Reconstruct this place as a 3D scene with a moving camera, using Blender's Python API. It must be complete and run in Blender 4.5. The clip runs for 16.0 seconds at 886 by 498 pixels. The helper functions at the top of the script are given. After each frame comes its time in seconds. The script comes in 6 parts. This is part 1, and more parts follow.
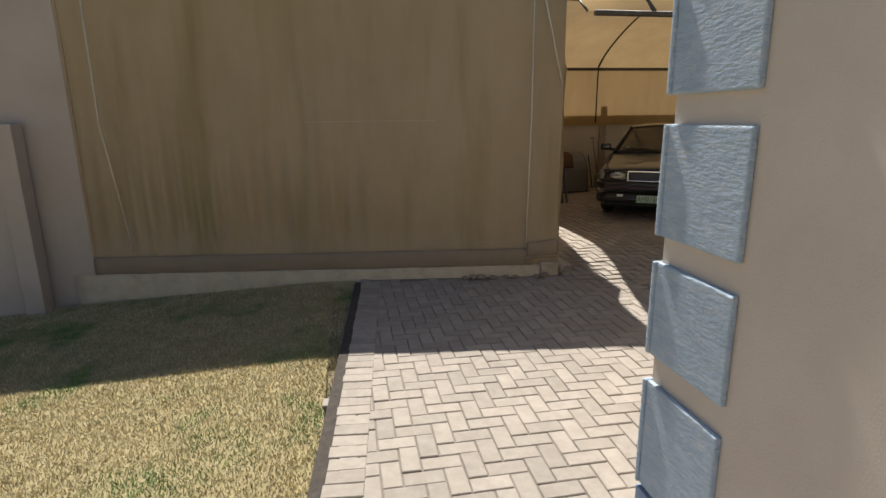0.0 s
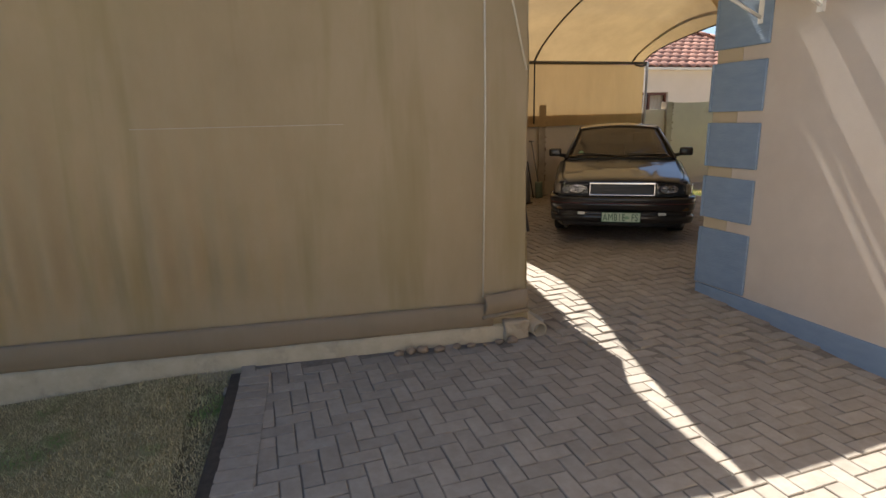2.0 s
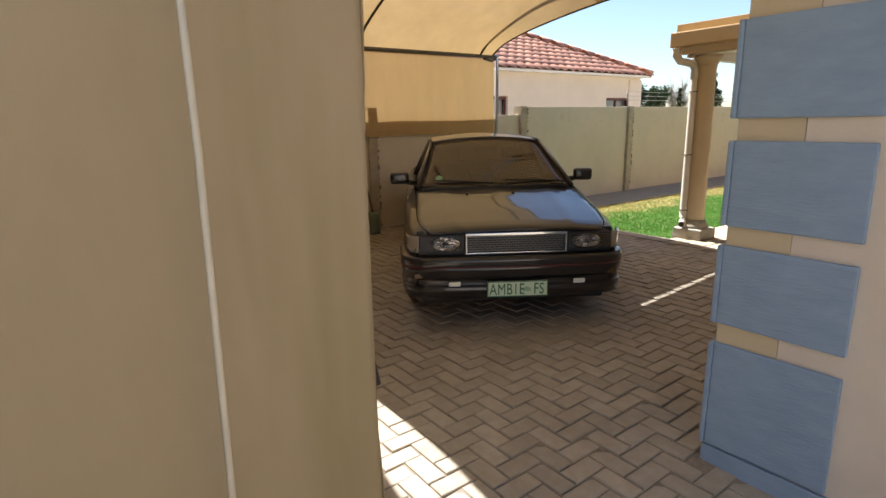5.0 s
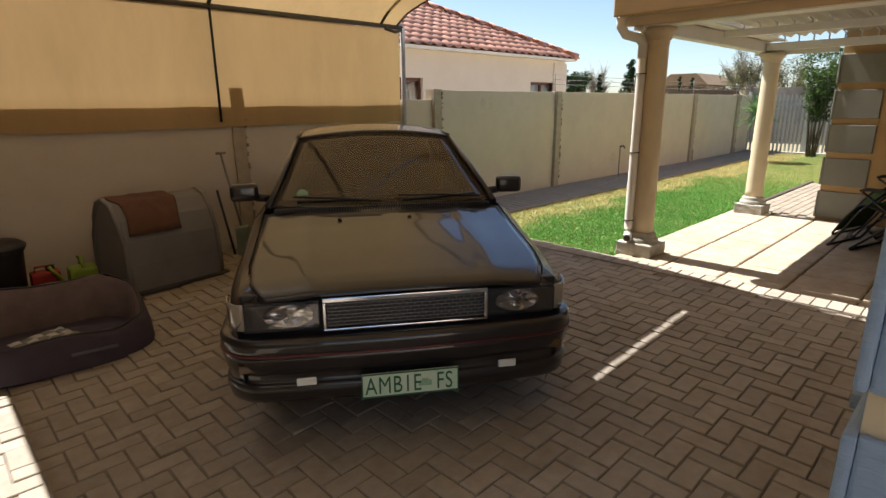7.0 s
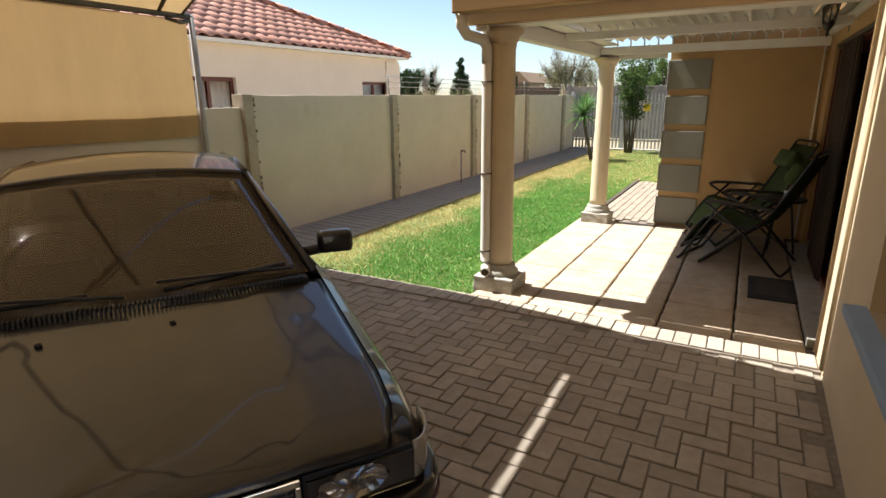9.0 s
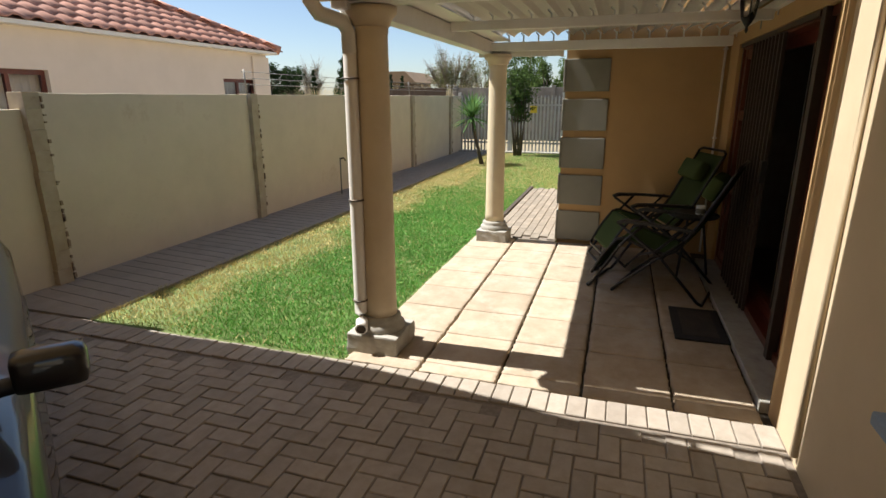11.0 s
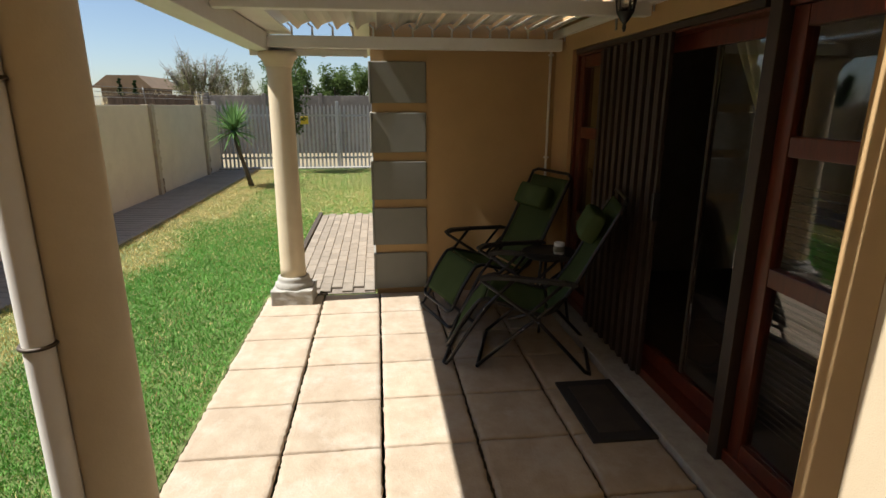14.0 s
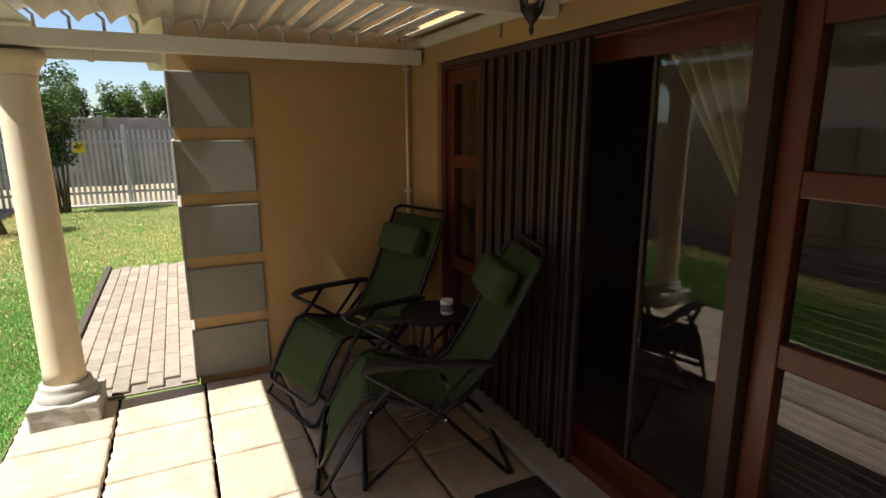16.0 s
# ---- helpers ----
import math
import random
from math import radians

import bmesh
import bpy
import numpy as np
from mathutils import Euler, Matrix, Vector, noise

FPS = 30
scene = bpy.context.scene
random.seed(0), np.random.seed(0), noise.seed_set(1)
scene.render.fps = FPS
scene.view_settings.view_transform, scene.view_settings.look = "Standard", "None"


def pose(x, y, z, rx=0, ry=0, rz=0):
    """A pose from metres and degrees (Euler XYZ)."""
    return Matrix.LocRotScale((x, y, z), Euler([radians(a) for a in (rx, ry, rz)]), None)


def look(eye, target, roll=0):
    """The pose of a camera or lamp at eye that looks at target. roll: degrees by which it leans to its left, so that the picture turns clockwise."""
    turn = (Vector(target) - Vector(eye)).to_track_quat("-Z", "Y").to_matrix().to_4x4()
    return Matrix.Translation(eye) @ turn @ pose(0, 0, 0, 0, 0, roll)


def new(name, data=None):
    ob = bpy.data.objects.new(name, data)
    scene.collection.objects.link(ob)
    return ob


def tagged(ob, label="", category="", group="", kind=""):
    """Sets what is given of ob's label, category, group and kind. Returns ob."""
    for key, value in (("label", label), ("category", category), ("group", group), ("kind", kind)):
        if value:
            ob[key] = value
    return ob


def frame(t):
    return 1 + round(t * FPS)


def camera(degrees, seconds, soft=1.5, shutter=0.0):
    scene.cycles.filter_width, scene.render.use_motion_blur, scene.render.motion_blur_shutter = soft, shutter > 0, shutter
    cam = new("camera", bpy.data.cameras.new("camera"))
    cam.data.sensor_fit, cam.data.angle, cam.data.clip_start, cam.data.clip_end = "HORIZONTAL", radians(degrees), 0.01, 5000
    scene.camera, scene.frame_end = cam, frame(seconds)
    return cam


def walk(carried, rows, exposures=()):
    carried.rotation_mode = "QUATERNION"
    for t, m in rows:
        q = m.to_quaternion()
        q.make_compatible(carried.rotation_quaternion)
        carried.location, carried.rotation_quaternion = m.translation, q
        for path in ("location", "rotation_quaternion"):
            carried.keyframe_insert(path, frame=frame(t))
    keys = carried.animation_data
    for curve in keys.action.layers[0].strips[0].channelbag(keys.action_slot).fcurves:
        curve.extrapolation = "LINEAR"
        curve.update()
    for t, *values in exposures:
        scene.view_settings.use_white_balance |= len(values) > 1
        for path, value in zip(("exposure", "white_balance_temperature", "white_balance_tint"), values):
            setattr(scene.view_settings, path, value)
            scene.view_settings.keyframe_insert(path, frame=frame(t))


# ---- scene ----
cam = camera(78.3, 16.0)
PATH = [
    (0, (-0.395, 0.03, 1.43), (-0.061, 1.947, 0.962), -0.6),
    (0.5, (-0.371, 0.525, 1.445), (-0.025, 2.439, 0.97), -0.6),
    (1, (-0.299, 0.982, 1.457), (0.088, 2.887, 0.982), -0.7),
    (1.5, (-0.19, 1.429, 1.463), (0.245, 3.324, 0.997), -1.4),
    (2, (-0.048, 1.868, 1.424), (0.563, 3.715, 0.961), -1.4),
    (2.5, (0.082, 2.406, 1.452), (0.837, 4.197, 0.982), -1.2),
    (3, (0.196, 2.849, 1.457), (1.043, 4.6, 0.989), -1.4),
    (3.5, (0.386, 3.304, 1.442), (1.342, 5.0, 0.983), -1.2),
    (3.7, (0.476, 3.478, 1.443), (1.466, 5.155, 0.989), -1.2),
    (5.8, (1.763, 4.985, 1.438), (3.016, 6.47, 0.964), -0.5),
    (6, (1.879, 5.092, 1.431), (3.158, 6.553, 0.954), -0.3),
    (6.5, (2.238, 5.334, 1.463), (3.569, 6.745, 0.978), -0.3),
    (7, (2.489, 5.509, 1.464), (3.839, 6.892, 0.948), -0.4),
    (7.5, (2.712, 5.712, 1.588), (4.154, 6.996, 1.063), -0.4),
    (8, (2.919, 5.832, 1.6), (4.473, 6.974, 1.07), -0.5),
    (8.5, (3.202, 5.981, 1.606), (4.819, 7.031, 1.075), -0.5),
    (9, (3.412, 6.137, 1.6), (5.095, 7.075, 1.065), -0.6),
    (9.5, (3.647, 6.262, 1.581), (5.405, 7.049, 1.045), -0.7),
    (10, (3.966, 6.353, 1.607), (5.757, 7.059, 1.066), -0.6),
    (10.2, (4.082, 6.395, 1.609), (5.883, 7.078, 1.071), -0.4),
    (12.3, (5.08, 6.635, 1.622), (6.97, 7.005, 1.06), 0.0),
    (12.5, (5.174, 6.693, 1.621), (7.066, 7.015, 1.059), 0.1),
    (13, (5.417, 6.786, 1.639), (7.333, 6.912, 1.08), 0.1),
    (13.5, (5.677, 6.874, 1.7), (7.601, 6.829, 1.153), -0.1),
    (14, (5.969, 7.04, 1.655), (7.889, 6.812, 1.144), 0.1),
    (14.5, (6.22, 7.107, 1.654), (8.116, 6.697, 1.167), 0.1),
    (15, (6.48, 7.084, 1.664), (8.353, 6.543, 1.22), -0.1),
    (15.5, (6.718, 7.07, 1.682), (8.55, 6.41, 1.23), -0.2),
    (16, (6.973, 7.081, 1.667), (8.73, 6.232, 1.231), -0.2),
]
walk(cam, [(t, look(eye, target, roll)) for t, eye, target, roll in PATH],
     exposures=[(0, 0.7), (1.5, 1.12), (3.5, 1.78), (6.0, 1.66), (7.0, 1.48), (8.5, 1.62), (10.0, 1.4), (12.5, 0.95), (14.5, 1.05), (16, 1.4)])

# ---- light ----
SUN = Vector((-0.03, 0.645, 1.0)).normalized()
world = bpy.data.worlds.new("world")
scene.world = world
world.use_nodes = True
wn = world.node_tree
sky = wn.nodes.new("ShaderNodeTexSky")
sky.sky_type = "NISHITA"
sky.sun_disc = False
sky.sun_elevation = math.asin(SUN.z)
sky.sun_rotation = math.atan2(SUN.x, SUN.y)
sky.altitude = 1400
sky.air_density, sky.dust_density, sky.ozone_density = 1.0, 2.2, 1.8
wn.nodes["Background"].inputs["Strength"].default_value = 0.066
wn.links.new(sky.outputs[0], wn.nodes["Background"].inputs["Color"])
sun = new("sun", bpy.data.lights.new("sun", "SUN"))
sun.data.energy, sun.data.angle, sun.data.color = 4.7, radians(0.53), (1.0, 0.975, 0.94)
sun.matrix_world = look(SUN * 60, (0, 0, 0))


# ---- materials ----
def ramp_mix(nt, fac, a, b):
    mix = nt.nodes.new("ShaderNodeMix")
    mix.data_type = "RGBA"
    nt.links.new(fac, mix.inputs["Factor"])
    for sock, c in (("A", a), ("B", b)):
        s = [i for i in mix.inputs if i.name == sock and i.type == "RGBA"][0]
        if isinstance(c, tuple):
            s.default_value = (*c, 1)
        else:
            nt.links.new(c, s)
    return [o for o in mix.outputs if o.type == "RGBA"][0]


def noise_tex(nt, scale, detail=4, rough=0.6, stretch=None):
    geo = nt.nodes.new("ShaderNodeNewGeometry")
    tex = nt.nodes.new("ShaderNodeTexNoise")
    tex.inputs["Scale"].default_value, tex.inputs["Detail"].default_value, tex.inputs["Roughness"].default_value = scale, detail, rough
    src = geo.outputs["Position"]
    if stretch:
        mp = nt.nodes.new("ShaderNodeMapping")
        mp.inputs["Scale"].default_value = stretch
        nt.links.new(src, mp.inputs["Vector"])
        src = mp.outputs[0]
    nt.links.new(src, tex.inputs["Vector"])
    return tex.outputs[0]


def contrast(nt, fac, lo, hi):
    m = nt.nodes.new("ShaderNodeMapRange")
    m.inputs["From Min"].default_value, m.inputs["From Max"].default_value = lo, hi
    nt.links.new(fac, m.inputs["Value"])
    return m.outputs[0]


def mat(name, color, dark=None, rough=0.8, metal=0.0, scale=8.0, fine=120.0, bump=0.25, stain=None, stain_scale=1.5, stain_at=(0.55, 0.75),
        spec=0.5, coat=0.0, random_by="", stretch=None, bump_stretch=None, stain_stretch=None, bump_dist=0.003, vary=0.35):
    """Base colour with a middling noise, fine grain in relief, and stains of a shape of their own."""
    m = bpy.data.materials.new(name)
    m.use_nodes = True
    nt = m.node_tree
    b = nt.nodes["Principled BSDF"]
    dark = dark or tuple(c * 0.78 for c in color)
    col = ramp_mix(nt, contrast(nt, noise_tex(nt, scale, 5, 0.65, stretch), 0.3, 0.7), dark, color)
    if random_by:
        if random_by == "object":
            r = nt.nodes.new("ShaderNodeObjectInfo").outputs["Random"]
        else:
            r = nt.nodes.new("ShaderNodeNewGeometry").outputs["Random Per Island"]
        hsv = nt.nodes.new("ShaderNodeHueSaturation")
        v = nt.nodes.new("ShaderNodeMapRange")
        v.inputs["To Min"].default_value, v.inputs["To Max"].default_value = 1 - vary, 1 + vary
        nt.links.new(r, v.inputs["Value"])
        nt.links.new(v.outputs[0], hsv.inputs["Value"])
        nt.links.new(col, hsv.inputs["Color"])
        col = hsv.outputs[0]
    if stain:
        col = ramp_mix(nt, contrast(nt, noise_tex(nt, stain_scale, 6, 0.7, stain_stretch), *stain_at), col, stain)
    nt.links.new(col, b.inputs["Base Color"])
    grain = noise_tex(nt, fine, 3, 0.6, bump_stretch)
    rr = nt.nodes.new("ShaderNodeMapRange")
    rr.inputs["To Min"].default_value, rr.inputs["To Max"].default_value = max(0.02, rough - 0.08), min(1, rough + 0.08)
    nt.links.new(grain, rr.inputs["Value"])
    nt.links.new(rr.outputs[0], b.inputs["Roughness"])
    b.inputs["Metallic"].default_value, b.inputs["Specular IOR Level"].default_value, b.inputs["Coat Weight"].default_value = metal, spec, coat
    b.inputs["Coat Roughness"].default_value = 0.04
    if bump:
        bn = nt.nodes.new("ShaderNodeBump")
        bn.inputs["Strength"].default_value, bn.inputs["Distance"].default_value = bump, bump_dist
        nt.links.new(grain, bn.inputs["Height"])
        nt.links.new(bn.outputs[0], b.inputs["Normal"])
    return m


def net_mat(name, color, through_share, dark=None, stretch=(1, 1, 0.25), holes=0.0, streak=None):
    """Woven shade cloth: part of the light is scattered back, part through the cloth."""
    m = bpy.data.materials.new(name)
    m.use_nodes = True
    nt = m.node_tree
    out = nt.nodes["Material Output"]
    nt.nodes.remove(nt.nodes["Principled BSDF"])
    col = ramp_mix(nt, contrast(nt, noise_tex(nt, 1.3, 6, 0.7, stretch), 0.3, 0.75), dark or tuple(c * 0.75 for c in color), color)
    if streak:
        col = ramp_mix(nt, contrast(nt, noise_tex(nt, 2.6, 4, 0.55, (1, 1, 0.10)), 0.52, 0.78), col, streak)
        col = ramp_mix(nt, contrast(nt, noise_tex(nt, 0.9, 5, 0.6), 0.48, 0.8), col, tuple(0.5 * (a + b) for a, b in zip(streak, color)))
    d, t, mix = nt.nodes.new("ShaderNodeBsdfDiffuse"), nt.nodes.new("ShaderNodeBsdfTranslucent"), nt.nodes.new("ShaderNodeMixShader")
    mix.inputs[0].default_value = through_share
    bn = nt.nodes.new("ShaderNodeBump")
    bn.inputs["Strength"].default_value, bn.inputs["Distance"].default_value = 0.3, 0.002
    nt.links.new(noise_tex(nt, 350, 2), bn.inputs["Height"])
    nt.links.new(bn.outputs[0], d.inputs["Normal"])
    for n in (d, t):
        nt.links.new(col, n.inputs["Color"])
    nt.links.new(d.outputs[0], mix.inputs[1])
    nt.links.new(t.outputs[0], mix.inputs[2])
    if holes:
        clear, weave = nt.nodes.new("ShaderNodeBsdfTransparent"), nt.nodes.new("ShaderNodeMixShader")
        weave.inputs[0].default_value = holes
        nt.links.new(mix.outputs[0], weave.inputs[1])
        nt.links.new(clear.outputs[0], weave.inputs[2])
        mix = weave
    nt.links.new(mix.outputs[0], out.inputs["Surface"])
    return m


def glass_mat(name, color=(1, 1, 1), rough=0.0):
    m = bpy.data.materials.new(name)
    m.use_nodes = True
    b = m.node_tree.nodes["Principled BSDF"]
    b.inputs["Base Color"].default_value = (*color, 1)
    b.inputs["Transmission Weight"].default_value, b.inputs["Roughness"].default_value, b.inputs["IOR"].default_value = 1.0, rough, 1.45
    return m


M = {}
M["paver"] = mat("paver", (0.36, 0.31, 0.25), (0.285, 0.24, 0.19), 0.9, scale=14, fine=260, bump=0.5, stain=(0.22, 0.18, 0.145), stain_scale=0.8, stain_at=(0.55, 0.9), random_by="object", vary=0.11)
M["bed"] = mat("joint_sand", (0.25, 0.21, 0.165), (0.15, 0.125, 0.10), 1.0, scale=30, fine=300, bump=0.6)
M["slab"] = mat("slab", (0.43, 0.345, 0.25), (0.33, 0.255, 0.175), 0.88, scale=7, fine=70, bump=0.9, stain=(0.46, 0.40, 0.32), stain_scale=3, stain_at=(0.5, 0.75), random_by="object", vary=0.08)
M["plaster"] = mat("beige_plaster", (0.66, 0.56, 0.455), (0.59, 0.495, 0.40), 0.9, scale=2.5, fine=150, bump=0.6, bump_dist=0.004)
M["ochre"] = mat("ochre_plaster", (0.47, 0.305, 0.14), (0.42, 0.27, 0.122), 0.85, scale=2.5, fine=140, bump=0.3)
M["grey_q"] = mat("grey_quoin", (0.24, 0.235, 0.20), (0.21, 0.205, 0.175), 0.8, scale=4, fine=180, bump=0.25)
M["blue_q"] = mat("blue_quoin", (0.25, 0.33, 0.43), (0.21, 0.28, 0.38), 0.75, scale=5, fine=60, bump=0.75, stretch=(1, 1, 3), bump_stretch=(1, 0.35, 2.2), bump_dist=0.006)
M["cream"] = mat("cream_paint", (0.66, 0.55, 0.38), (0.60, 0.49, 0.33), 0.7, scale=5, fine=60, bump=0.3)
M["boundary"] = mat("boundary_plaster", (0.60, 0.52, 0.395), (0.53, 0.455, 0.345), 0.92, scale=2.2, fine=130, bump=0.5, stain=(0.36, 0.26, 0.17), stain_scale=1.1, stain_at=(0.62, 0.85))
M["white"] = mat("white_metal", (0.78, 0.75, 0.69), (0.72, 0.68, 0.61), 0.5, scale=6, fine=200, bump=0.05)
M["grass"] = mat("grass", (0.14, 0.36, 0.06), (0.09, 0.26, 0.038), 0.85, scale=2, fine=200, bump=0.6, stain=(0.26, 0.42, 0.11), stain_scale=1.1, stain_at=(0.6, 0.9), random_by="island", vary=0.28)
M["soil"] = mat("lawn_soil", (0.14, 0.20, 0.05), (0.10, 0.12, 0.04), 1.0, scale=10, fine=150, bump=0.8)
M["net"] = net_mat("tan_shade_net", (0.53, 0.36, 0.17), 0.235, holes=0.01)
M["curtain"] = net_mat("brown_shade_net", (0.54, 0.445, 0.30), 0.38, (0.46, 0.37, 0.235), (1.0, 1.0, 0.35), streak=(0.34, 0.275, 0.13))
M["bay_net"] = net_mat("pale_shade_net", (0.62, 0.52, 0.36), 0.55)
M["side_net"] = net_mat("brown_side_net", (0.26, 0.17, 0.09), 0.10)
M["brown_band"] = net_mat("dark_brown_net", (0.11, 0.058, 0.034), 0.06)
M["steel"] = mat("painted_steel", (0.11, 0.09, 0.07), (0.07, 0.055, 0.04), 0.55, metal=0.4, scale=9, bump=0.1)
M["wood"] = mat("meranti_wood", (0.13, 0.028, 0.014), (0.075, 0.017, 0.009), 0.32, scale=6, stretch=(6, 6, 0.6), fine=90, bump=0.1)
M["black"] = mat("black_paint", (0.02, 0.019, 0.02), None, 0.5, scale=10, bump=0.05)
M["carpaint"] = mat("dark_car_paint", (0.016, 0.014, 0.016), (0.011, 0.010, 0.012), 0.38, scale=3, fine=400, bump=0.0, coat=0.8, spec=0.35, stain=(0.030, 0.025, 0.020), stain_scale=2.2, stain_at=(0.5, 0.8))
M["tile_roof"] = mat("clay_tile", (0.54, 0.27, 0.185), (0.36, 0.16, 0.10), 0.75, scale=5, fine=60, bump=0.3, random_by="island", vary=0.25)
M["neighbour"] = mat("pale_plaster", (0.72, 0.62, 0.52), (0.66, 0.57, 0.47), 0.9, scale=1.5, fine=90, bump=0.2)
M["concrete"] = mat("grey_concrete", (0.40, 0.38, 0.33), (0.30, 0.28, 0.24), 0.9, scale=14, fine=120, bump=0.6, stain=(0.22, 0.20, 0.17), stain_scale=4)
M["old_concrete"] = mat("old_concrete", (0.20, 0.18, 0.16), (0.13, 0.12, 0.105), 0.95, scale=3, fine=60, bump=0.5, stain=(0.30, 0.27, 0.23), stain_scale=1.2)
M["dirt"] = mat("dry_ground", (0.30, 0.24, 0.15), (0.20, 0.17, 0.09), 1.0, scale=0.6, fine=20, bump=0.6)

M["plaster_y"] = mat("cream_plaster", (0.56, 0.45, 0.30), (0.50, 0.40, 0.26), 0.88, scale=2.2, fine=150, bump=0.35)
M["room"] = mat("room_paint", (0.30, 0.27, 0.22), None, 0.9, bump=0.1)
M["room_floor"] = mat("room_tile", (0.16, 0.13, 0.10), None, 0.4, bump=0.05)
M["post"] = mat("post_plaster", (0.44, 0.37, 0.27), (0.34, 0.275, 0.19), 0.92, scale=6, fine=110, bump=0.7, stain=(0.24, 0.17, 0.11), stain_scale=7, stain_at=(0.58, 0.75))
# paler quoin blue with whitish flecks: grazing sunlight put into the colour
M["blue_sunlit"] = mat("sunlit_quoin", (0.44, 0.52, 0.58), (0.33, 0.41, 0.48), 0.8, scale=9, fine=45, bump=1.0, stretch=(1, 1, 3), bump_stretch=(1, 0.6, 1.8), bump_dist=0.012, stain=(0.52, 0.55, 0.57), stain_scale=25, stain_at=(0.52, 0.7), stain_stretch=(1, 0.5, 2))
M["paver_grey"] = mat("paver_grey", (0.27, 0.23, 0.18), (0.20, 0.17, 0.13), 0.9, scale=14, fine=200, bump=0.5, random_by="object", vary=0.14)
M["crack"] = mat("dark_crumbs_and_hollow", (0.075, 0.06, 0.045), (0.04, 0.032, 0.024), 1.0, scale=20, bump=0.5)
M["path"] = mat("path_concrete", (0.37, 0.315, 0.25), (0.28, 0.24, 0.19), 0.95, scale=4, fine=110, bump=0.5, stain=(0.20, 0.18, 0.15), stain_scale=2.0)
M["soil_dry"] = mat("dry_lawn_soil", (0.36, 0.29, 0.15), (0.22, 0.18, 0.08), 1.0, scale=12, fine=150, bump=0.8)
M["grass_dry"] = mat("dry_grass", (0.62, 0.52, 0.30), (0.42, 0.345, 0.18), 0.85, scale=5, fine=200, bump=0.0, stain=(0.13, 0.25, 0.05), stain_scale=1.3, stain_at=(0.5, 0.64), random_by="island", vary=0.35)
M["curtain_hem"] = net_mat("dusty_net", (0.34, 0.26, 0.18), 0.12, (0.27, 0.21, 0.14))
M["cord"] = mat("pale_cord", (0.62, 0.56, 0.44), None, 0.8, bump=0.1)
M["kerb"] = mat("kerb_paint", (0.52, 0.43, 0.29), (0.42, 0.34, 0.22), 0.9, scale=7, fine=110, bump=0.5, stain=(0.33, 0.27, 0.19), stain_scale=5, stain_at=(0.55, 0.75))
M["stone"] = mat("brown_stone", (0.30, 0.22, 0.15), (0.20, 0.145, 0.10), 0.9, scale=20, bump=0.6)
M["pale_wall"] = mat("pale_plaster_wall", (0.45, 0.385, 0.32), (0.39, 0.33, 0.27), 0.9, scale=1.6, fine=120, bump=0.3)
M["pole"] = mat("grey_pole", (0.42, 0.40, 0.36), (0.30, 0.28, 0.25), 0.6, metal=0.3, bump=0.1)
M["ochre_trim"] = mat("ochre_trim", (0.50, 0.35, 0.17), (0.45, 0.31, 0.15), 0.6, scale=3, bump=0.05)
M["louvre"] = mat("louvre_paint", (0.54, 0.50, 0.42), (0.48, 0.44, 0.36), 0.45, scale=3, stretch=(0.3, 4, 4), bump=0.03)
M["gate_brown"] = mat("brown_steel", (0.045, 0.028, 0.02), (0.03, 0.02, 0.015), 0.45, scale=12, bump=0.08)
M["drape"] = net_mat("pale_green_drape", (0.62, 0.60, 0.36), 0.25)
M["blind"] = mat("blind_slat", (0.10, 0.085, 0.06), None, 0.6, bump=0.0)
M["mat_dark"] = mat("mat_rubber", (0.022, 0.02, 0.018), None, 0.9, bump=0.6, fine=400)
M["mat_mid"] = mat("mat_bristle", (0.06, 0.045, 0.035), (0.035, 0.028, 0.022), 1.0, bump=0.9, fine=500)
M["green_cloth"] = net_mat("green_mesh_cloth", (0.075, 0.10, 0.045), 0.06, (0.055, 0.08, 0.034))
M["chair_tube"] = mat("dark_tube", (0.028, 0.026, 0.026), None, 0.35, metal=0.5, bump=0.02)
M["lace"] = mat("elastic_lace", (0.05, 0.05, 0.045), (0.03, 0.03, 0.03), 0.6, bump=0.0)
M["black_plastic"] = mat("black_plastic", (0.018, 0.017, 0.017), None, 0.5, bump=0.1)
M["lamp_chrome"] = mat("lamp_reflector", (0.42, 0.42, 0.44), (0.30, 0.30, 0.32), 0.15, metal=1.0, bump=0.0)
M["grass_strip"] = mat("yellow_grass", (0.68, 0.54, 0.25), (0.50, 0.39, 0.16), 0.85, scale=5, bump=0.0, stain=(0.20, 0.30, 0.06), stain_scale=2.0, stain_at=(0.52, 0.68), random_by="island", vary=0.35)
M["chrome"] = mat("chrome", (0.75, 0.75, 0.77), (0.68, 0.68, 0.70), 0.12, metal=1.0, bump=0.0)
M["enamel"] = mat("white_enamel", (0.78, 0.78, 0.76), (0.72, 0.72, 0.70), 0.3, bump=0.0)
M["grille_bar"] = mat("grey_bar", (0.16, 0.16, 0.17), None, 0.4, metal=0.4, bump=0.0)
M["lamp_corner"] = mat("lamp_glass", (0.34, 0.30, 0.24), (0.25, 0.22, 0.17), 0.12, scale=60, stretch=(1, 1, 8), bump=0.0, coat=1.0)
M["amber"] = mat("amber_glass", (0.12, 0.07, 0.03), None, 0.2, bump=0.0)
M["rubber"] = mat("tyre_rubber", (0.02, 0.019, 0.018), None, 0.85, bump=0.3)
M["rim"] = mat("steel_rim", (0.13, 0.13, 0.13), None, 0.5, metal=0.6, bump=0.05)
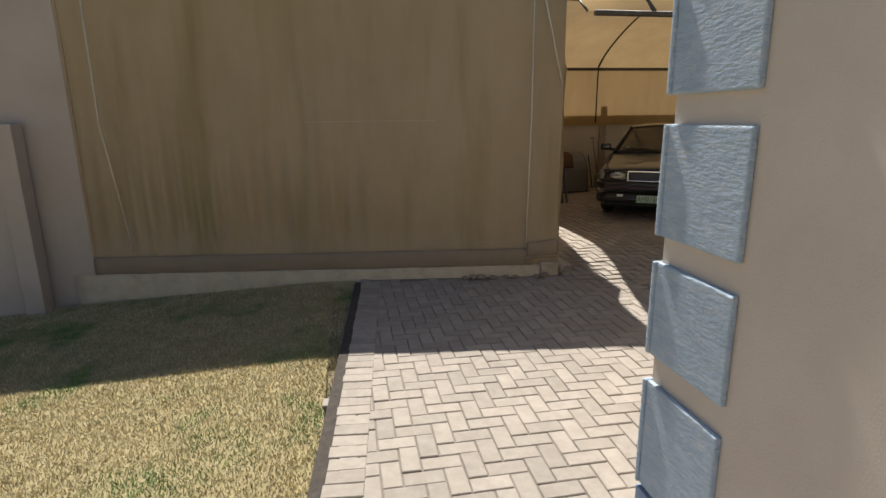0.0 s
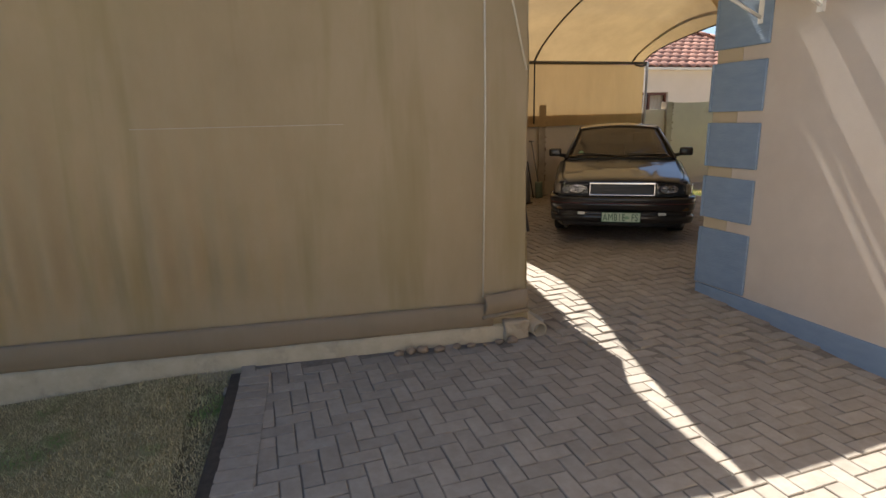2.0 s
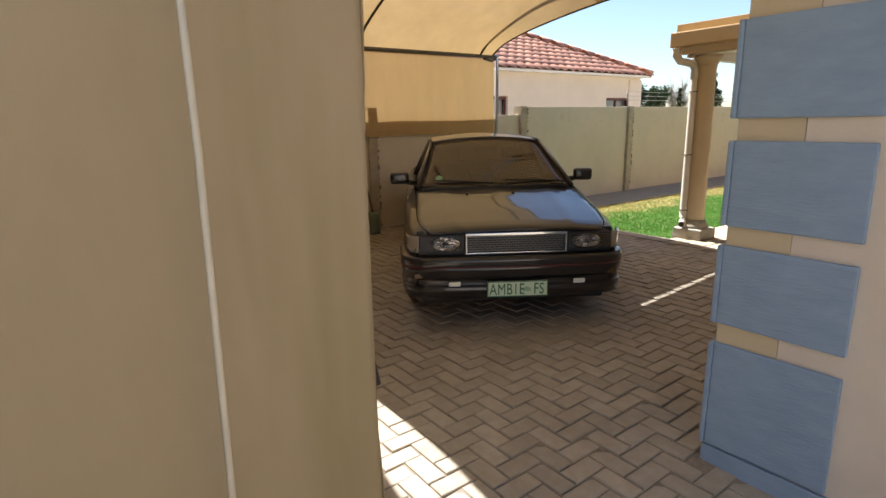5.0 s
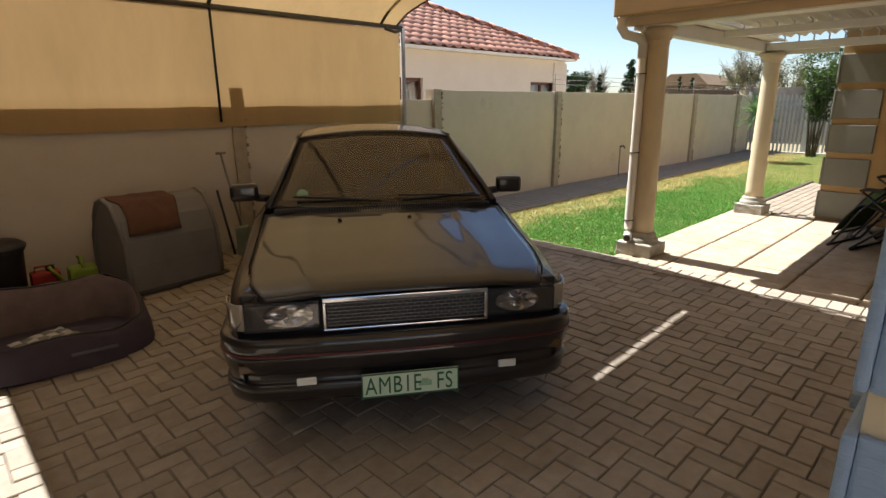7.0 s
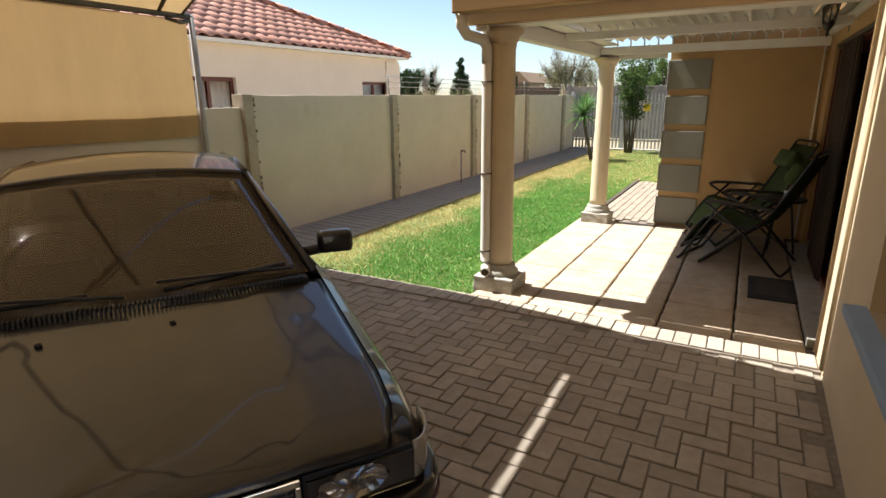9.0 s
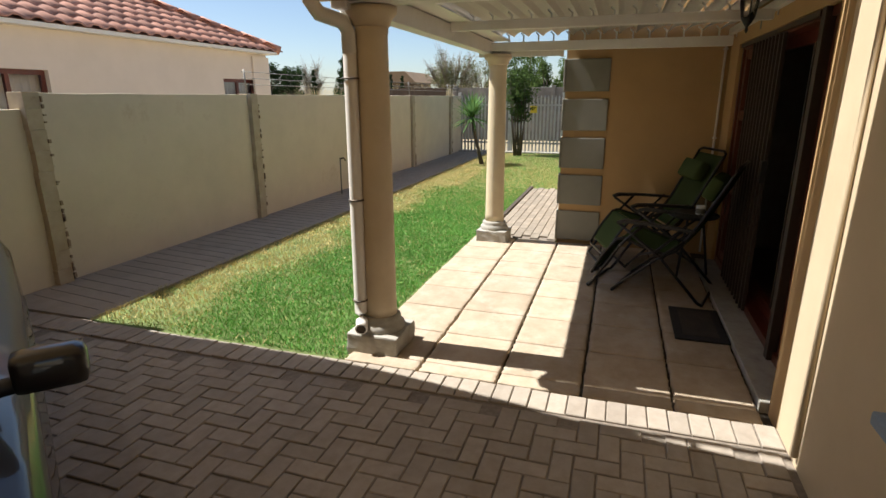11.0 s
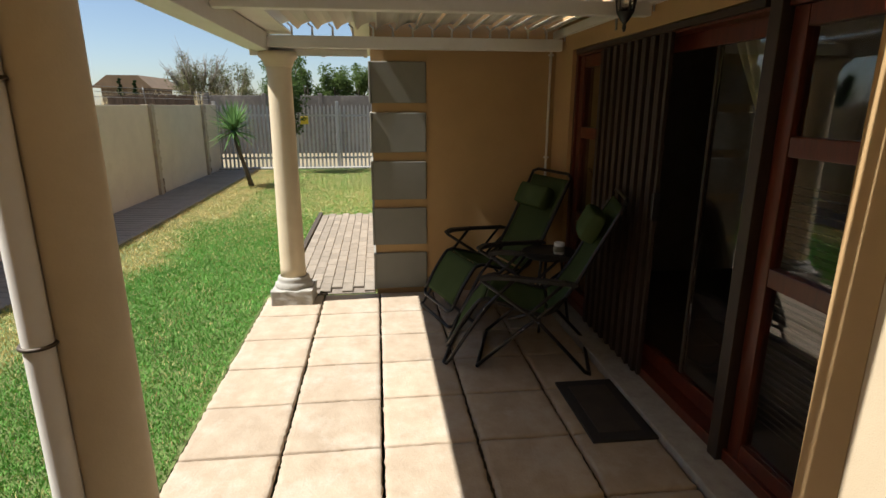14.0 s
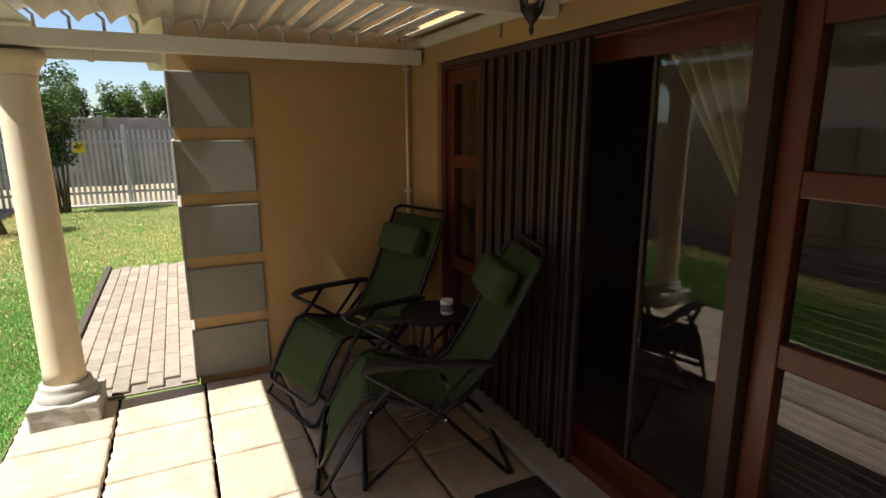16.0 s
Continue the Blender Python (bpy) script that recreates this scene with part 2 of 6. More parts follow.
M["red_stripe"] = mat("dark_red_strip", (0.10, 0.012, 0.015), None, 0.4, bump=0.0)
M["plate"] = mat("number_plate", (0.62, 0.72, 0.58), (0.45, 0.62, 0.45), 0.35, scale=9, bump=0.0)
M["plate_green"] = mat("plate_green", (0.01, 0.12, 0.055), None, 0.4, bump=0.0)
M["plate_emblem"] = mat("plate_emblem", (0.35, 0.52, 0.36), (0.20, 0.40, 0.24), 0.5, scale=90, bump=0.0)
M["seat_cloth"] = mat("grey_seat_cloth", (0.10, 0.095, 0.09), (0.07, 0.066, 0.06), 0.95, bump=0.3)
M["kennel"] = mat("grey_kennel", (0.20, 0.19, 0.18), (0.165, 0.155, 0.145), 0.6, scale=3, fine=90, bump=0.15)
M["kennel_dark"] = mat("kennel_base", (0.05, 0.045, 0.045), None, 0.7, bump=0.1)
M["brown_cloth"] = mat("brown_cloth", (0.13, 0.06, 0.035), (0.10, 0.045, 0.027), 0.95, fine=300, bump=0.5)
M["purple"] = mat("purple_fabric", (0.060, 0.045, 0.065), (0.045, 0.034, 0.050), 0.85, fine=300, bump=0.4)
M["purple_light"] = mat("purple_tag", (0.14, 0.12, 0.15), None, 0.8, bump=0.0)
M["lining"] = mat("mauve_fleece", (0.21, 0.155, 0.14), (0.15, 0.11, 0.10), 0.95, fine=120, bump=0.7)
M["beige_cloth"] = mat("beige_fleece", (0.38, 0.28, 0.20), (0.30, 0.22, 0.16), 0.95, fine=120, bump=0.7)
M["plaid_white"] = mat("plaid_white", (0.58, 0.56, 0.52), None, 0.95, fine=300, bump=0.4)
M["plaid_grey"] = mat("plaid_grey", (0.24, 0.235, 0.22), None, 0.95, fine=300, bump=0.4)
M["lime"] = mat("lime_plastic", (0.28, 0.40, 0.04), None, 0.45, bump=0.05)
M["red_plastic"] = mat("red_plastic", (0.40, 0.03, 0.02), None, 0.45, bump=0.05)
M["steel_grey"] = mat("grey_steel", (0.25, 0.24, 0.22), (0.17, 0.16, 0.15), 0.5, metal=0.6, bump=0.1)
M["green_grey"] = mat("worn_green_blade", (0.20, 0.25, 0.20), (0.13, 0.16, 0.12), 0.6, metal=0.3, bump=0.1)
M["lace_white"] = net_mat("white_net_curtain", (0.72, 0.72, 0.72), 0.3)
M["galv"] = mat("galvanised", (0.46, 0.45, 0.43), (0.36, 0.35, 0.33), 0.55, metal=0.1, bump=0.05)
M["yellow"] = mat("yellow_sign", (0.70, 0.50, 0.03), None, 0.5, bump=0.0)
M["far_brown"] = mat("brown_fence", (0.14, 0.095, 0.065), (0.07, 0.05, 0.035), 1.0, scale=3, stretch=(1, 6, 0.5), fine=30, bump=0.5)
M["thatch"] = mat("thatch", (0.30, 0.20, 0.12), (0.22, 0.15, 0.09), 1.0, scale=1, fine=15, bump=0.5)
M["straw"] = mat("straw", (0.48, 0.38, 0.20), (0.36, 0.28, 0.14), 0.9, scale=2, bump=0.0)
M["bark"] = mat("bark", (0.11, 0.085, 0.06), (0.06, 0.045, 0.03), 0.95, scale=12, bump=0.6)
M["bark_grey"] = mat("grey_bark", (0.24, 0.20, 0.16), (0.16, 0.13, 0.10), 0.95, scale=6, bump=0.4)


def leaf_mat(name, color):
    return net_mat(name, color, 0.30, tuple(c * 0.6 for c in color))


M["leaf_grey"] = leaf_mat("grey_buds", (0.20, 0.20, 0.10))
M["leaf_mid"] = leaf_mat("mid_leaves", (0.13, 0.19, 0.06))
M["leaf_dark"] = leaf_mat("dark_leaves", (0.045, 0.075, 0.03))
M["leaf_palm"] = leaf_mat("palm_leaves", (0.15, 0.27, 0.09))
M["leaf_shrub"] = leaf_mat("shrub_leaves", (0.09, 0.14, 0.045))
M["glass"] = glass_mat("window_glass")
M["clear"] = glass_mat("lamp_lens")
M["frost"] = glass_mat("lantern_glass", (0.9, 0.88, 0.8), 0.25)
M["car_glass"] = glass_mat("tinted_car_glass", (0.42, 0.40, 0.36))
ct = M["car_glass"].node_tree
dust, film = ct.nodes.new("ShaderNodeBsdfDiffuse"), ct.nodes.new("ShaderNodeMixShader")
dust.inputs["Color"].default_value = (0.20, 0.16, 0.12, 1)
speck = ct.nodes.new("ShaderNodeMapRange")
speck.inputs["To Min"].default_value, speck.inputs["To Max"].default_value = 0.14, 0.34
ct.links.new(noise_tex(ct, 2.5, 5, 0.6), speck.inputs["Value"])
ct.links.new(speck.outputs[0], film.inputs[0])
ct.links.new(ct.nodes["Principled BSDF"].outputs[0], film.inputs[1])
ct.links.new(dust.outputs[0], film.inputs[2])
ct.links.new(film.outputs[0], ct.nodes["Material Output"].inputs["Surface"])
M["paver_joined"] = mat("paver_joined", (0.36, 0.31, 0.25), (0.285, 0.24, 0.19), 0.9, scale=14, fine=260, bump=0.5, stain=(0.22, 0.18, 0.145), stain_scale=0.8, stain_at=(0.55, 0.9), random_by="island", vary=0.11)


# ---- mesh helpers ----
def box(bm, x0, x1, y0, y1, z0, z1, bevel=0.0):
    r = bmesh.ops.create_cube(bm, size=1, matrix=Matrix.Translation(((x0 + x1) / 2, (y0 + y1) / 2, (z0 + z1) / 2)) @ Matrix.Diagonal((x1 - x0, y1 - y0, z1 - z0, 1)))
    if bevel:
        es = list({e for v in r["verts"] for e in v.link_edges})
        bmesh.ops.bevel(bm, geom=es, offset=bevel, segments=2, affect="EDGES", profile=0.6)
    return bm


def boxed(*a, **k):
    return box(bmesh.new(), *a, **k)


def tube(bm, pts, r, sides=8, closed=False):
    """A round bar along points."""
    pts = [Vector(p) for p in pts]
    rings, n = [], len(pts)
    up = Vector((0, 0, 1))
    for i, p in enumerate(pts):
        a, c = pts[max(i - 1, 0)], pts[min(i + 1, n - 1)]
        if closed:
            a, c = pts[i - 1], pts[(i + 1) % n]
        d = (c - a).normalized()
        side = d.cross(up if abs(d.z) < 0.95 else Vector((1, 0, 0))).normalized()
        top = side.cross(d)
        rr = r[i] if isinstance(r, (list, tuple)) else r
        rings.append([bm.verts.new(p + side * (rr * math.cos(2 * math.pi * k / sides)) + top * (rr * math.sin(2 * math.pi * k / sides))) for k in range(sides)])
    for i in range(n if closed else n - 1):
        a, c = rings[i], rings[(i + 1) % n]
        for k in range(sides):
            f = bm.faces.new((a[k], a[(k + 1) % sides], c[(k + 1) % sides], c[k]))
            f.smooth = True
    if not closed:
        bm.faces.new(rings[0][::-1])
        bm.faces.new(rings[-1])
    return bm


def tubed(pts, r, sides=8, closed=False):
    return tube(bmesh.new(), pts, r, sides, closed)


def lathe(bm, profile, cx, cy, sides=28):
    rings = [[bm.verts.new((cx + r * math.cos(2 * math.pi * k / sides), cy + r * math.sin(2 * math.pi * k / sides), z)) for k in range(sides)] for r, z in profile]
    for a, c in zip(rings, rings[1:]):
        for k in range(sides):
            f = bm.faces.new((a[k], a[(k + 1) % sides], c[(k + 1) % sides], c[k]))
            f.smooth = True
    bm.faces.new(rings[0][::-1])
    bm.faces.new(rings[-1])
    return bm


def sheet(nu, nv, fn, thick=0.0):
    """A grid surface fn(u, v); with a thickness it becomes a closed skin."""
    bm = bmesh.new()
    g = [[bm.verts.new(fn(i / nu, j / nv)) for j in range(nv + 1)] for i in range(nu + 1)]
    for i in range(nu):
        for j in range(nv):
            bm.faces.new((g[i][j], g[i + 1][j], g[i + 1][j + 1], g[i][j + 1])).smooth = True
    if thick:
        bmesh.ops.recalc_face_normals(bm, faces=bm.faces)
        bmesh.ops.solidify(bm, geom=bm.faces[:], thickness=thick)
    return bm


def prism(bm, pts2, axis, a, b):
    """A flat outline drawn out along an axis from a to b."""
    def put(p, w):
        return (w, p[0], p[1]) if axis == "x" else (p[0], w, p[1]) if axis == "y" else (p[0], p[1], w)
    lo, hi = [bm.verts.new(put(p, a)) for p in pts2], [bm.verts.new(put(p, b)) for p in pts2]
    n = len(pts2)
    for i in range(n):
        bm.faces.new((lo[i], lo[(i + 1) % n], hi[(i + 1) % n], hi[i]))
    bm.faces.new(lo[::-1])
    bm.faces.new(hi)
    bmesh.ops.recalc_face_normals(bm, faces=bm.faces)
    return bm


def part(name, bm, material, parent=None, label=""):
    me = bpy.data.meshes.new(name)
    bmesh.ops.recalc_face_normals(bm, faces=bm.faces)
    bm.to_mesh(me)
    bm.free()
    me.materials.append(material)
    ob = new(name, me)
    if parent:
        ob.parent = parent
    if label:
        ob["label"] = label
    return ob


def thing(name, label, category, at=(0, 0, 0), rz=0.0, group="", kind=""):
    ob = new(name)
    ob.empty_display_size = 0.1
    ob.matrix_world = pose(*at, 0, 0, rz)
    return tagged(ob, label, category, group, kind)


def setting(name, bm, material, label, category):
    return tagged(part(name, bm, material), label, category, kind="structure")


def smooth(e0, e1, v):
    t = min(1, max(0, (v - e0) / (e1 - e0)))
    return t * t * (3 - 2 * t)


def gz(x, y):
    """Height of the paving: it falls gently from the patio to the front garden."""
    s = x + 1.2 * min(0.6, max(-1.5, y - 5.6))
    if s < 1.5:
        return -0.25 - 0.075 * max(0.0, -0.75 - x) if x > -8 else -0.794
    for a, p, b, q in ((1.5, -0.25, 2.6, -0.17), (2.6, -0.17, 4.5, -0.08), (4.5, -0.08, 6.9, 0.0)):
        if s < b:
            return p + (q - p) * (s - a) / (b - a)
    return 0.0


def raw(name, verts, faces, material, parent=None, smooth_all=False):
    me = bpy.data.meshes.new(name)
    me.from_pydata(verts, [], faces)
    me.materials.append(material)
    if smooth_all:
        me.polygons.foreach_set("use_smooth", [True] * len(me.polygons))
    ob = new(name, me)
    ob.parent = parent
    return ob


# ---- structure ----
def ground_xy(t):
    t = 2 * t - 1
    return math.copysign(abs(t) ** 3 * 400 + abs(t) * 14, t)


def ground_at(u, v):
    x, y = ground_xy(u) + 4, ground_xy(v) + 6
    return (x, y, gz(x, y) - 0.09)


setting("ground", sheet(80, 80, ground_at), M["dirt"], "dry sandy ground around the plot", "ground")

HY = 5.6      # face of the carport wall
HD = 5.5      # face of the wall with the sliding door, set back a little
DT = 2.075    # top of the door opening
WZ = 2.62     # top of the house walls
wall_cp = thing("wall_carport", "beige plastered house wall beside the carport", "wall", kind="structure")
for x0, x1, z0, z1 in ((3.6, 4.25, -0.4, WZ), (6.2, 7.30, -0.4, WZ), (4.25, 6.2, -0.4, 0.70), (4.25, 6.2, 1.95, WZ)):
    part("wall_section", boxed(x0, x1, HY - 0.25, HY, z0, z1), M["plaster_y"], wall_cp)
setting("wall_pier", boxed(7.303, 7.47, HY - 0.25, HY, -0.4, WZ), M["ochre"], "ochre plastered end of the wall beside the patio", "wall")
setting("wall_side", boxed(3.6, 3.85, 1.826, 5.347, -0.4, WZ), M["plaster"], "rough beige plastered house wall with blue skirting", "wall")
setting("wall_near", boxed(0.75, 1.03, -3.0, 1.825, -0.4, WZ), M["plaster"], "rough beige plastered wall of the front wing", "wall")
setting("wall_return", boxed(1.033, 3.85, 1.57, 1.822, -0.4, WZ), M["plaster"], "beige plastered return wall between the wings", "wall")
setting("wall_over_door", boxed(7.473, 10.75, HD - 0.25, HD, DT, WZ), M["ochre"], "ochre plastered wall over the sliding door", "wall")
setting("wall_beside_door", boxed(10.33, 10.75, HD - 0.25, HD, -0.2, DT), M["ochre"], "ochre plastered wall beside the sliding door", "wall")
setting("wall_wing", boxed(10.75, 11.0, HD - 0.25, 7.08, -0.2, WZ), M["ochre"], "ochre plastered wing wall closing the patio", "wall")
setting("wall_wing_north", boxed(11.0, 17.5, 6.83, 7.08, -0.2, WZ), M["ochre"], "ochre plastered north wall of the wing", "wall")
setting("baseboard_side", boxed(3.575, 3.6, 1.83, 5.61, -0.5, -0.05, 0.004), M["blue_q"], "pale blue painted skirting of the house wall", "skirting")
setting("baseboard_near", boxed(0.725, 0.75, -3.0, 1.84, -0.5, -0.06, 0.004), M["blue_q"], "pale blue painted skirting of the front wing", "skirting")
# room behind the sliding door
bm = bmesh.new()
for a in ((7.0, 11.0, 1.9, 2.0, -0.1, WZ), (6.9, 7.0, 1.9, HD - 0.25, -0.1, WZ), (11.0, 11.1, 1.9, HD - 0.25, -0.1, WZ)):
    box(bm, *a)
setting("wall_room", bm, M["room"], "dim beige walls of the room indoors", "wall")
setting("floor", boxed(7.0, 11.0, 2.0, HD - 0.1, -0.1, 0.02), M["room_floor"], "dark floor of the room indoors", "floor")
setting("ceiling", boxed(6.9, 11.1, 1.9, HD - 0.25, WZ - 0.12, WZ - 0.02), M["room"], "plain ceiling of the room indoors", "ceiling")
# roof of the house, seen only as the dark edge over the patio
bm = bmesh.new()
box(bm, 3.58, 17.8, 1.0, HY + 0.05, WZ, WZ + 0.08)
box(bm, 10.6, 17.8, HY + 0.05, 7.35, WZ, WZ + 0.08)
box(bm, 0.75, 3.58, -3.2, 2.0, WZ, WZ + 0.08)
setting("roof_slab", bm, M["white"], "boxed eaves of the house roof", "roof")


def quoin(x, y0, y1, z0, z1, m, face="-x"):
    b = bmesh.new()
    if face == "-x":
        box(b, x - 0.022, x, y0, y1, z0, z1, 0.008)
    else:
        box(b, y0, y1, x, x + 0.022, z0, z1, 0.008)
    for v in b.verts:
        v.co += Vector((noise.noise(v.co * 9), noise.noise(v.co * 7 + Vector((5, 0, 0))), noise.noise(v.co * 8 + Vector((0, 9, 0))))) * 0.004
    return b


TILE_Z = ((-0.04, 0.46), (0.55, 0.90), (0.985, 1.34), (1.43, 1.81), (1.915, 2.30))
far_corner = thing("corner_quoins", "pale blue painted quoin blocks on the house corner", "quoins", kind="structure")
for z0, z1 in TILE_Z:
    part("block", quoin(3.6, 5.11, 5.6, z0, z1, None), M["blue_q"], far_corner)
    part("block", quoin(5.6, 3.57, 4.05, z0, z1, None, "+y"), M["blue_q"], far_corner)
near_corner = thing("corner_quoins", "rough pale blue quoin blocks on the front wing corner, coloured as if sunlit", "quoins", kind="structure")
for z0, z1 in ((-0.04, 0.42), (0.53, 0.90), (1.0, 1.40), (1.5, 1.9), (2.0, 2.4)):
    part("block", quoin(0.75, 1.41, 1.825, z0, z1, None), M["blue_sunlit"], near_corner)
    part("block", quoin(1.825, 0.72, 1.22, z0, z1, None, "+y"), M["blue_sunlit"], near_corner)
wing_corner = thing("corner_quoins", "grey painted quoin blocks on the ochre wing corner", "quoins", kind="structure")
for k in range(5):
    z0 = 0.03 + k * 0.41
    part("block", quoin(10.75, 6.62, 7.085, z0, z0 + 0.335, None), M["grey_q"], wing_corner)
    part("block", quoin(7.08, 10.72, 11.2, z0, z0 + 0.335, None, "+y"), M["grey_q"], wing_corner)

# boundary wall of precast panels between posts
POSTS = [2.1, 5.05, 7.92, 10.88, 13.8, 16.9, 20.0]
wall_b = thing("boundary_wall", "weathered cream precast concrete boundary wall with posts", "wall", kind="structure")
ends = [-6.0] + POSTS + [21.3]
for a, b in zip(ends, ends[1:]):
    low = b < 8
    top = 1.52 if low else 1.65
    pb = boxed(a + 0.06, b - 0.06, 11.2, 11.26, -0.4, top, 0.006)
    bmesh.ops.subdivide_edges(pb, edges=pb.edges[:], cuts=6, use_grid_fill=True)
    for v in pb.verts:
        if v.co.z > top - 0.02:
            v.co.z += 0.012 * noise.noise(Vector((v.co.x * 2.3, 1, 0)))
        v.co.y += 0.006 * noise.noise(v.co * 1.7)
    part("panel", pb, M["boundary"], wall_b)
for x in POSTS:
    pb = bmesh.new()
    for k in range(12):
        z0, z1 = -0.4 + k * 0.175, -0.4 + (k + 1) * 0.175
        j = random.uniform(-0.006, 0.006)
        box(pb, x - 0.075 + j, x + 0.065 + j, 11.17 if x < 7 else 11.14, 11.32, z0, min(z1, 1.66), 0.004)
    part("post", pb, M["post"], wall_b, "post with flaking dark edges")
    # flakes where the paint has come off along the joint
    fb = bmesh.new()
    for k in range(34):
        z = 1.6 * random.random() ** 1.5
        h = random.uniform(0.008, 0.07) * random.random()
        box(fb, x + 0.058, x + 0.066 + random.uniform(0, 0.018), 11.155 if x < 7 else 11.125, 11.18, z, z + h)
    part("crack", fb, M["stone"], wall_b, "dark crumbled joint")

def edge_x(y):
    """Where the front lawn meets the paving."""
    return -0.29 - 0.085 * (5.6 - y)


def bed_at(u, v):
    y = -4 + 15.2 * v
    x = edge_x(min(y, 5.6)) + (7.3 - edge_x(min(y, 5.6))) * u
    return (x, y, gz(x, y) - 0.008)


# paving base, patio base, garden path
setting("pavement_bed", sheet(70, 70, bed_at), M["bed"], "sandy bed between the paving bricks", "pavement")
setting("patio_bed", boxed(7.3, 10.75, HD, 8.06, -0.3, -0.03), M["crack"], "dark joints between the patio slabs", "patio")
garden_path = setting("garden_path", boxed(7.35, 21.2, 10.22, 11.2, -0.3, -0.008), M["path"], "grey concrete path along the boundary wall", "path")
setting("wing_path_bed", boxed(10.78, 14.55, 7.1, 7.92, -0.3, -0.02), M["bed"], "bed of the brick path beside the wing", "path")
setting("lawn_soil", boxed(7.35, 21.2, 7.0, 10.22, -0.35, -0.03), M["soil"], "soil under the green back lawn", "lawn")
setting("lawn_soil_front", sheet(30, 30, lambda u, v: (lambda x, y: (x, y, gz(x, y) - 0.02))(-7 + 6.4 * u, -5 + 11 * v)), M["soil_dry"], "soil under the dry front lawn", "lawn")
setting("kerb_lawn", sheet(2, 20, lambda u, v: (edge_x(-4 + 9.6 * v) - 0.075 + 0.07 * u, -4 + 9.6 * v, -0.243)), M["crack"], "dark soil edge between lawn and paving", "edging")

# ---- carport ----
KX0, KX1 = -3.05, 1.78


def cy(x):
    """The line on which the roll-down curtain hangs."""
    return 5.78 - 0.127 * x


curtain = thing("roll_down_curtain", "brown shade-cloth curtain rolled down over a low kerb", "curtain")


def curtain_at(u, v):
    x = KX0 + (KX1 + 0.06 - KX0) * u
    z = -0.13 + 2.98 * v
    sag = smooth(0.05, 0.22, v) * (1 - v) ** 2
    fold = 0.11 * sag * (0.55 * math.sin(x * 9.0 + 1.2 * math.sin(x * 2.1)) + 0.45 * math.sin(x * 34 + 2 * math.sin(x * 3))) * smooth(0.6, -0.9, x) + 0.02 * noise.noise(Vector((x * 1.1, z * 0.7, 3)))
    belly = -0.05 * math.sin(math.pi * min(1, v * 1.4)) * math.sin(math.pi * u)
    bottom = -0.05 * max(0, 1 - v * 9)
    return (x, cy(x) + fold + belly + bottom, z)


part("cloth", sheet(320, 50, curtain_at, 0.004), M["curtain"], curtain)
part("hem", sheet(80, 6, lambda u, v: (KX0 + 4.6 * u, cy(KX0 + 4.6 * u) - 0.062 - 0.02 * math.sin(math.pi * v) + 0.008 * noise.noise(Vector((u * 40, v * 3, 0))), -0.145 + 0.19 * v), 0.006), M["curtain_hem"], curtain, "dusty brown hem over the kerb")
# a flap folded round a batten at the curtain's end
fx = KX1 - 0.30
part("flap", sheet(14, 14, lambda u, v: (fx + 0.34 * u, cy(fx) - 0.075 - 0.03 * math.sin(v * 3.1) - 0.03 * u, -0.05 + 0.16 * v + 0.03 * u), 0.006), M["curtain_hem"], curtain)
part("batten", tubed([(fx - 0.02, cy(fx) - 0.09, -0.06), (fx + 0.35, cy(fx) - 0.12, -0.03)], 0.017, 10), M["curtain_hem"], curtain)
for cx, lean in ((KX1 - 0.31, 0.02), (KX0 + 0.42, -0.14)):
    part("cord", tubed([(cx, cy(cx) - 0.075, 0.10), (cx + lean, cy(cx) - 0.095, 1.4), (cx + lean, cy(cx) - 0.09, 2.88)], 0.007, 6), M["cord"], curtain, "pale pull cord")
part("brace_cord", tubed([(KX1 - 0.27, cy(KX1) - 0.10, 2.85), (KX1 + 0.02, cy(KX1) - 0.07, 1.75)], 0.008, 6), M["cord"], curtain)
part("end_post", tubed([(KX1 + 0.36, cy(KX1) + 0.80, -0.25), (KX1 + 0.36, cy(KX1) + 0.80, 2.05)], 0.035, 12), M["steel"], curtain)
part("return_cloth", sheet(14, 30, lambda u, v: (KX1 + 0.06 + 0.33 * u + 0.012 * math.sin(v * 9 + u * 4) - 0.03 * math.sin(math.pi * u), cy(KX1) + 0.75 * u, -0.08 + 2.1 * v), 0.004), M["curtain"], curtain)
part("seam", tubed([(lambda p: (p[0], p[1] - 0.004, p[2]))(curtain_at(0.46 + 0.27 * k / 40, 0.516)) for k in range(41)], 0.0025, 5), M["cord"], curtain, "pale stitched seam")
part("head_rail", tubed([(KX0, cy(KX0), 2.9), (KX1 + 0.05, cy(KX1), 2.9)], 0.03, 10), M["steel"], curtain)
for z in (0.45, 0.75):
    part("bolt", boxed(KX1 + 0.38, KX1 + 0.43, cy(KX1) + 0.76, cy(KX1) + 0.82, z, z + 0.05, 0.008), M["black"], curtain)
part("latch", tubed([(KX1 + 0.41, cy(KX1) + 0.79, 0.95), (KX1 + 0.45, cy(KX1) + 0.78, 0.6), (KX1 + 0.47, cy(KX1) + 0.74, 0.40)], 0.015, 8), M["black"], curtain)

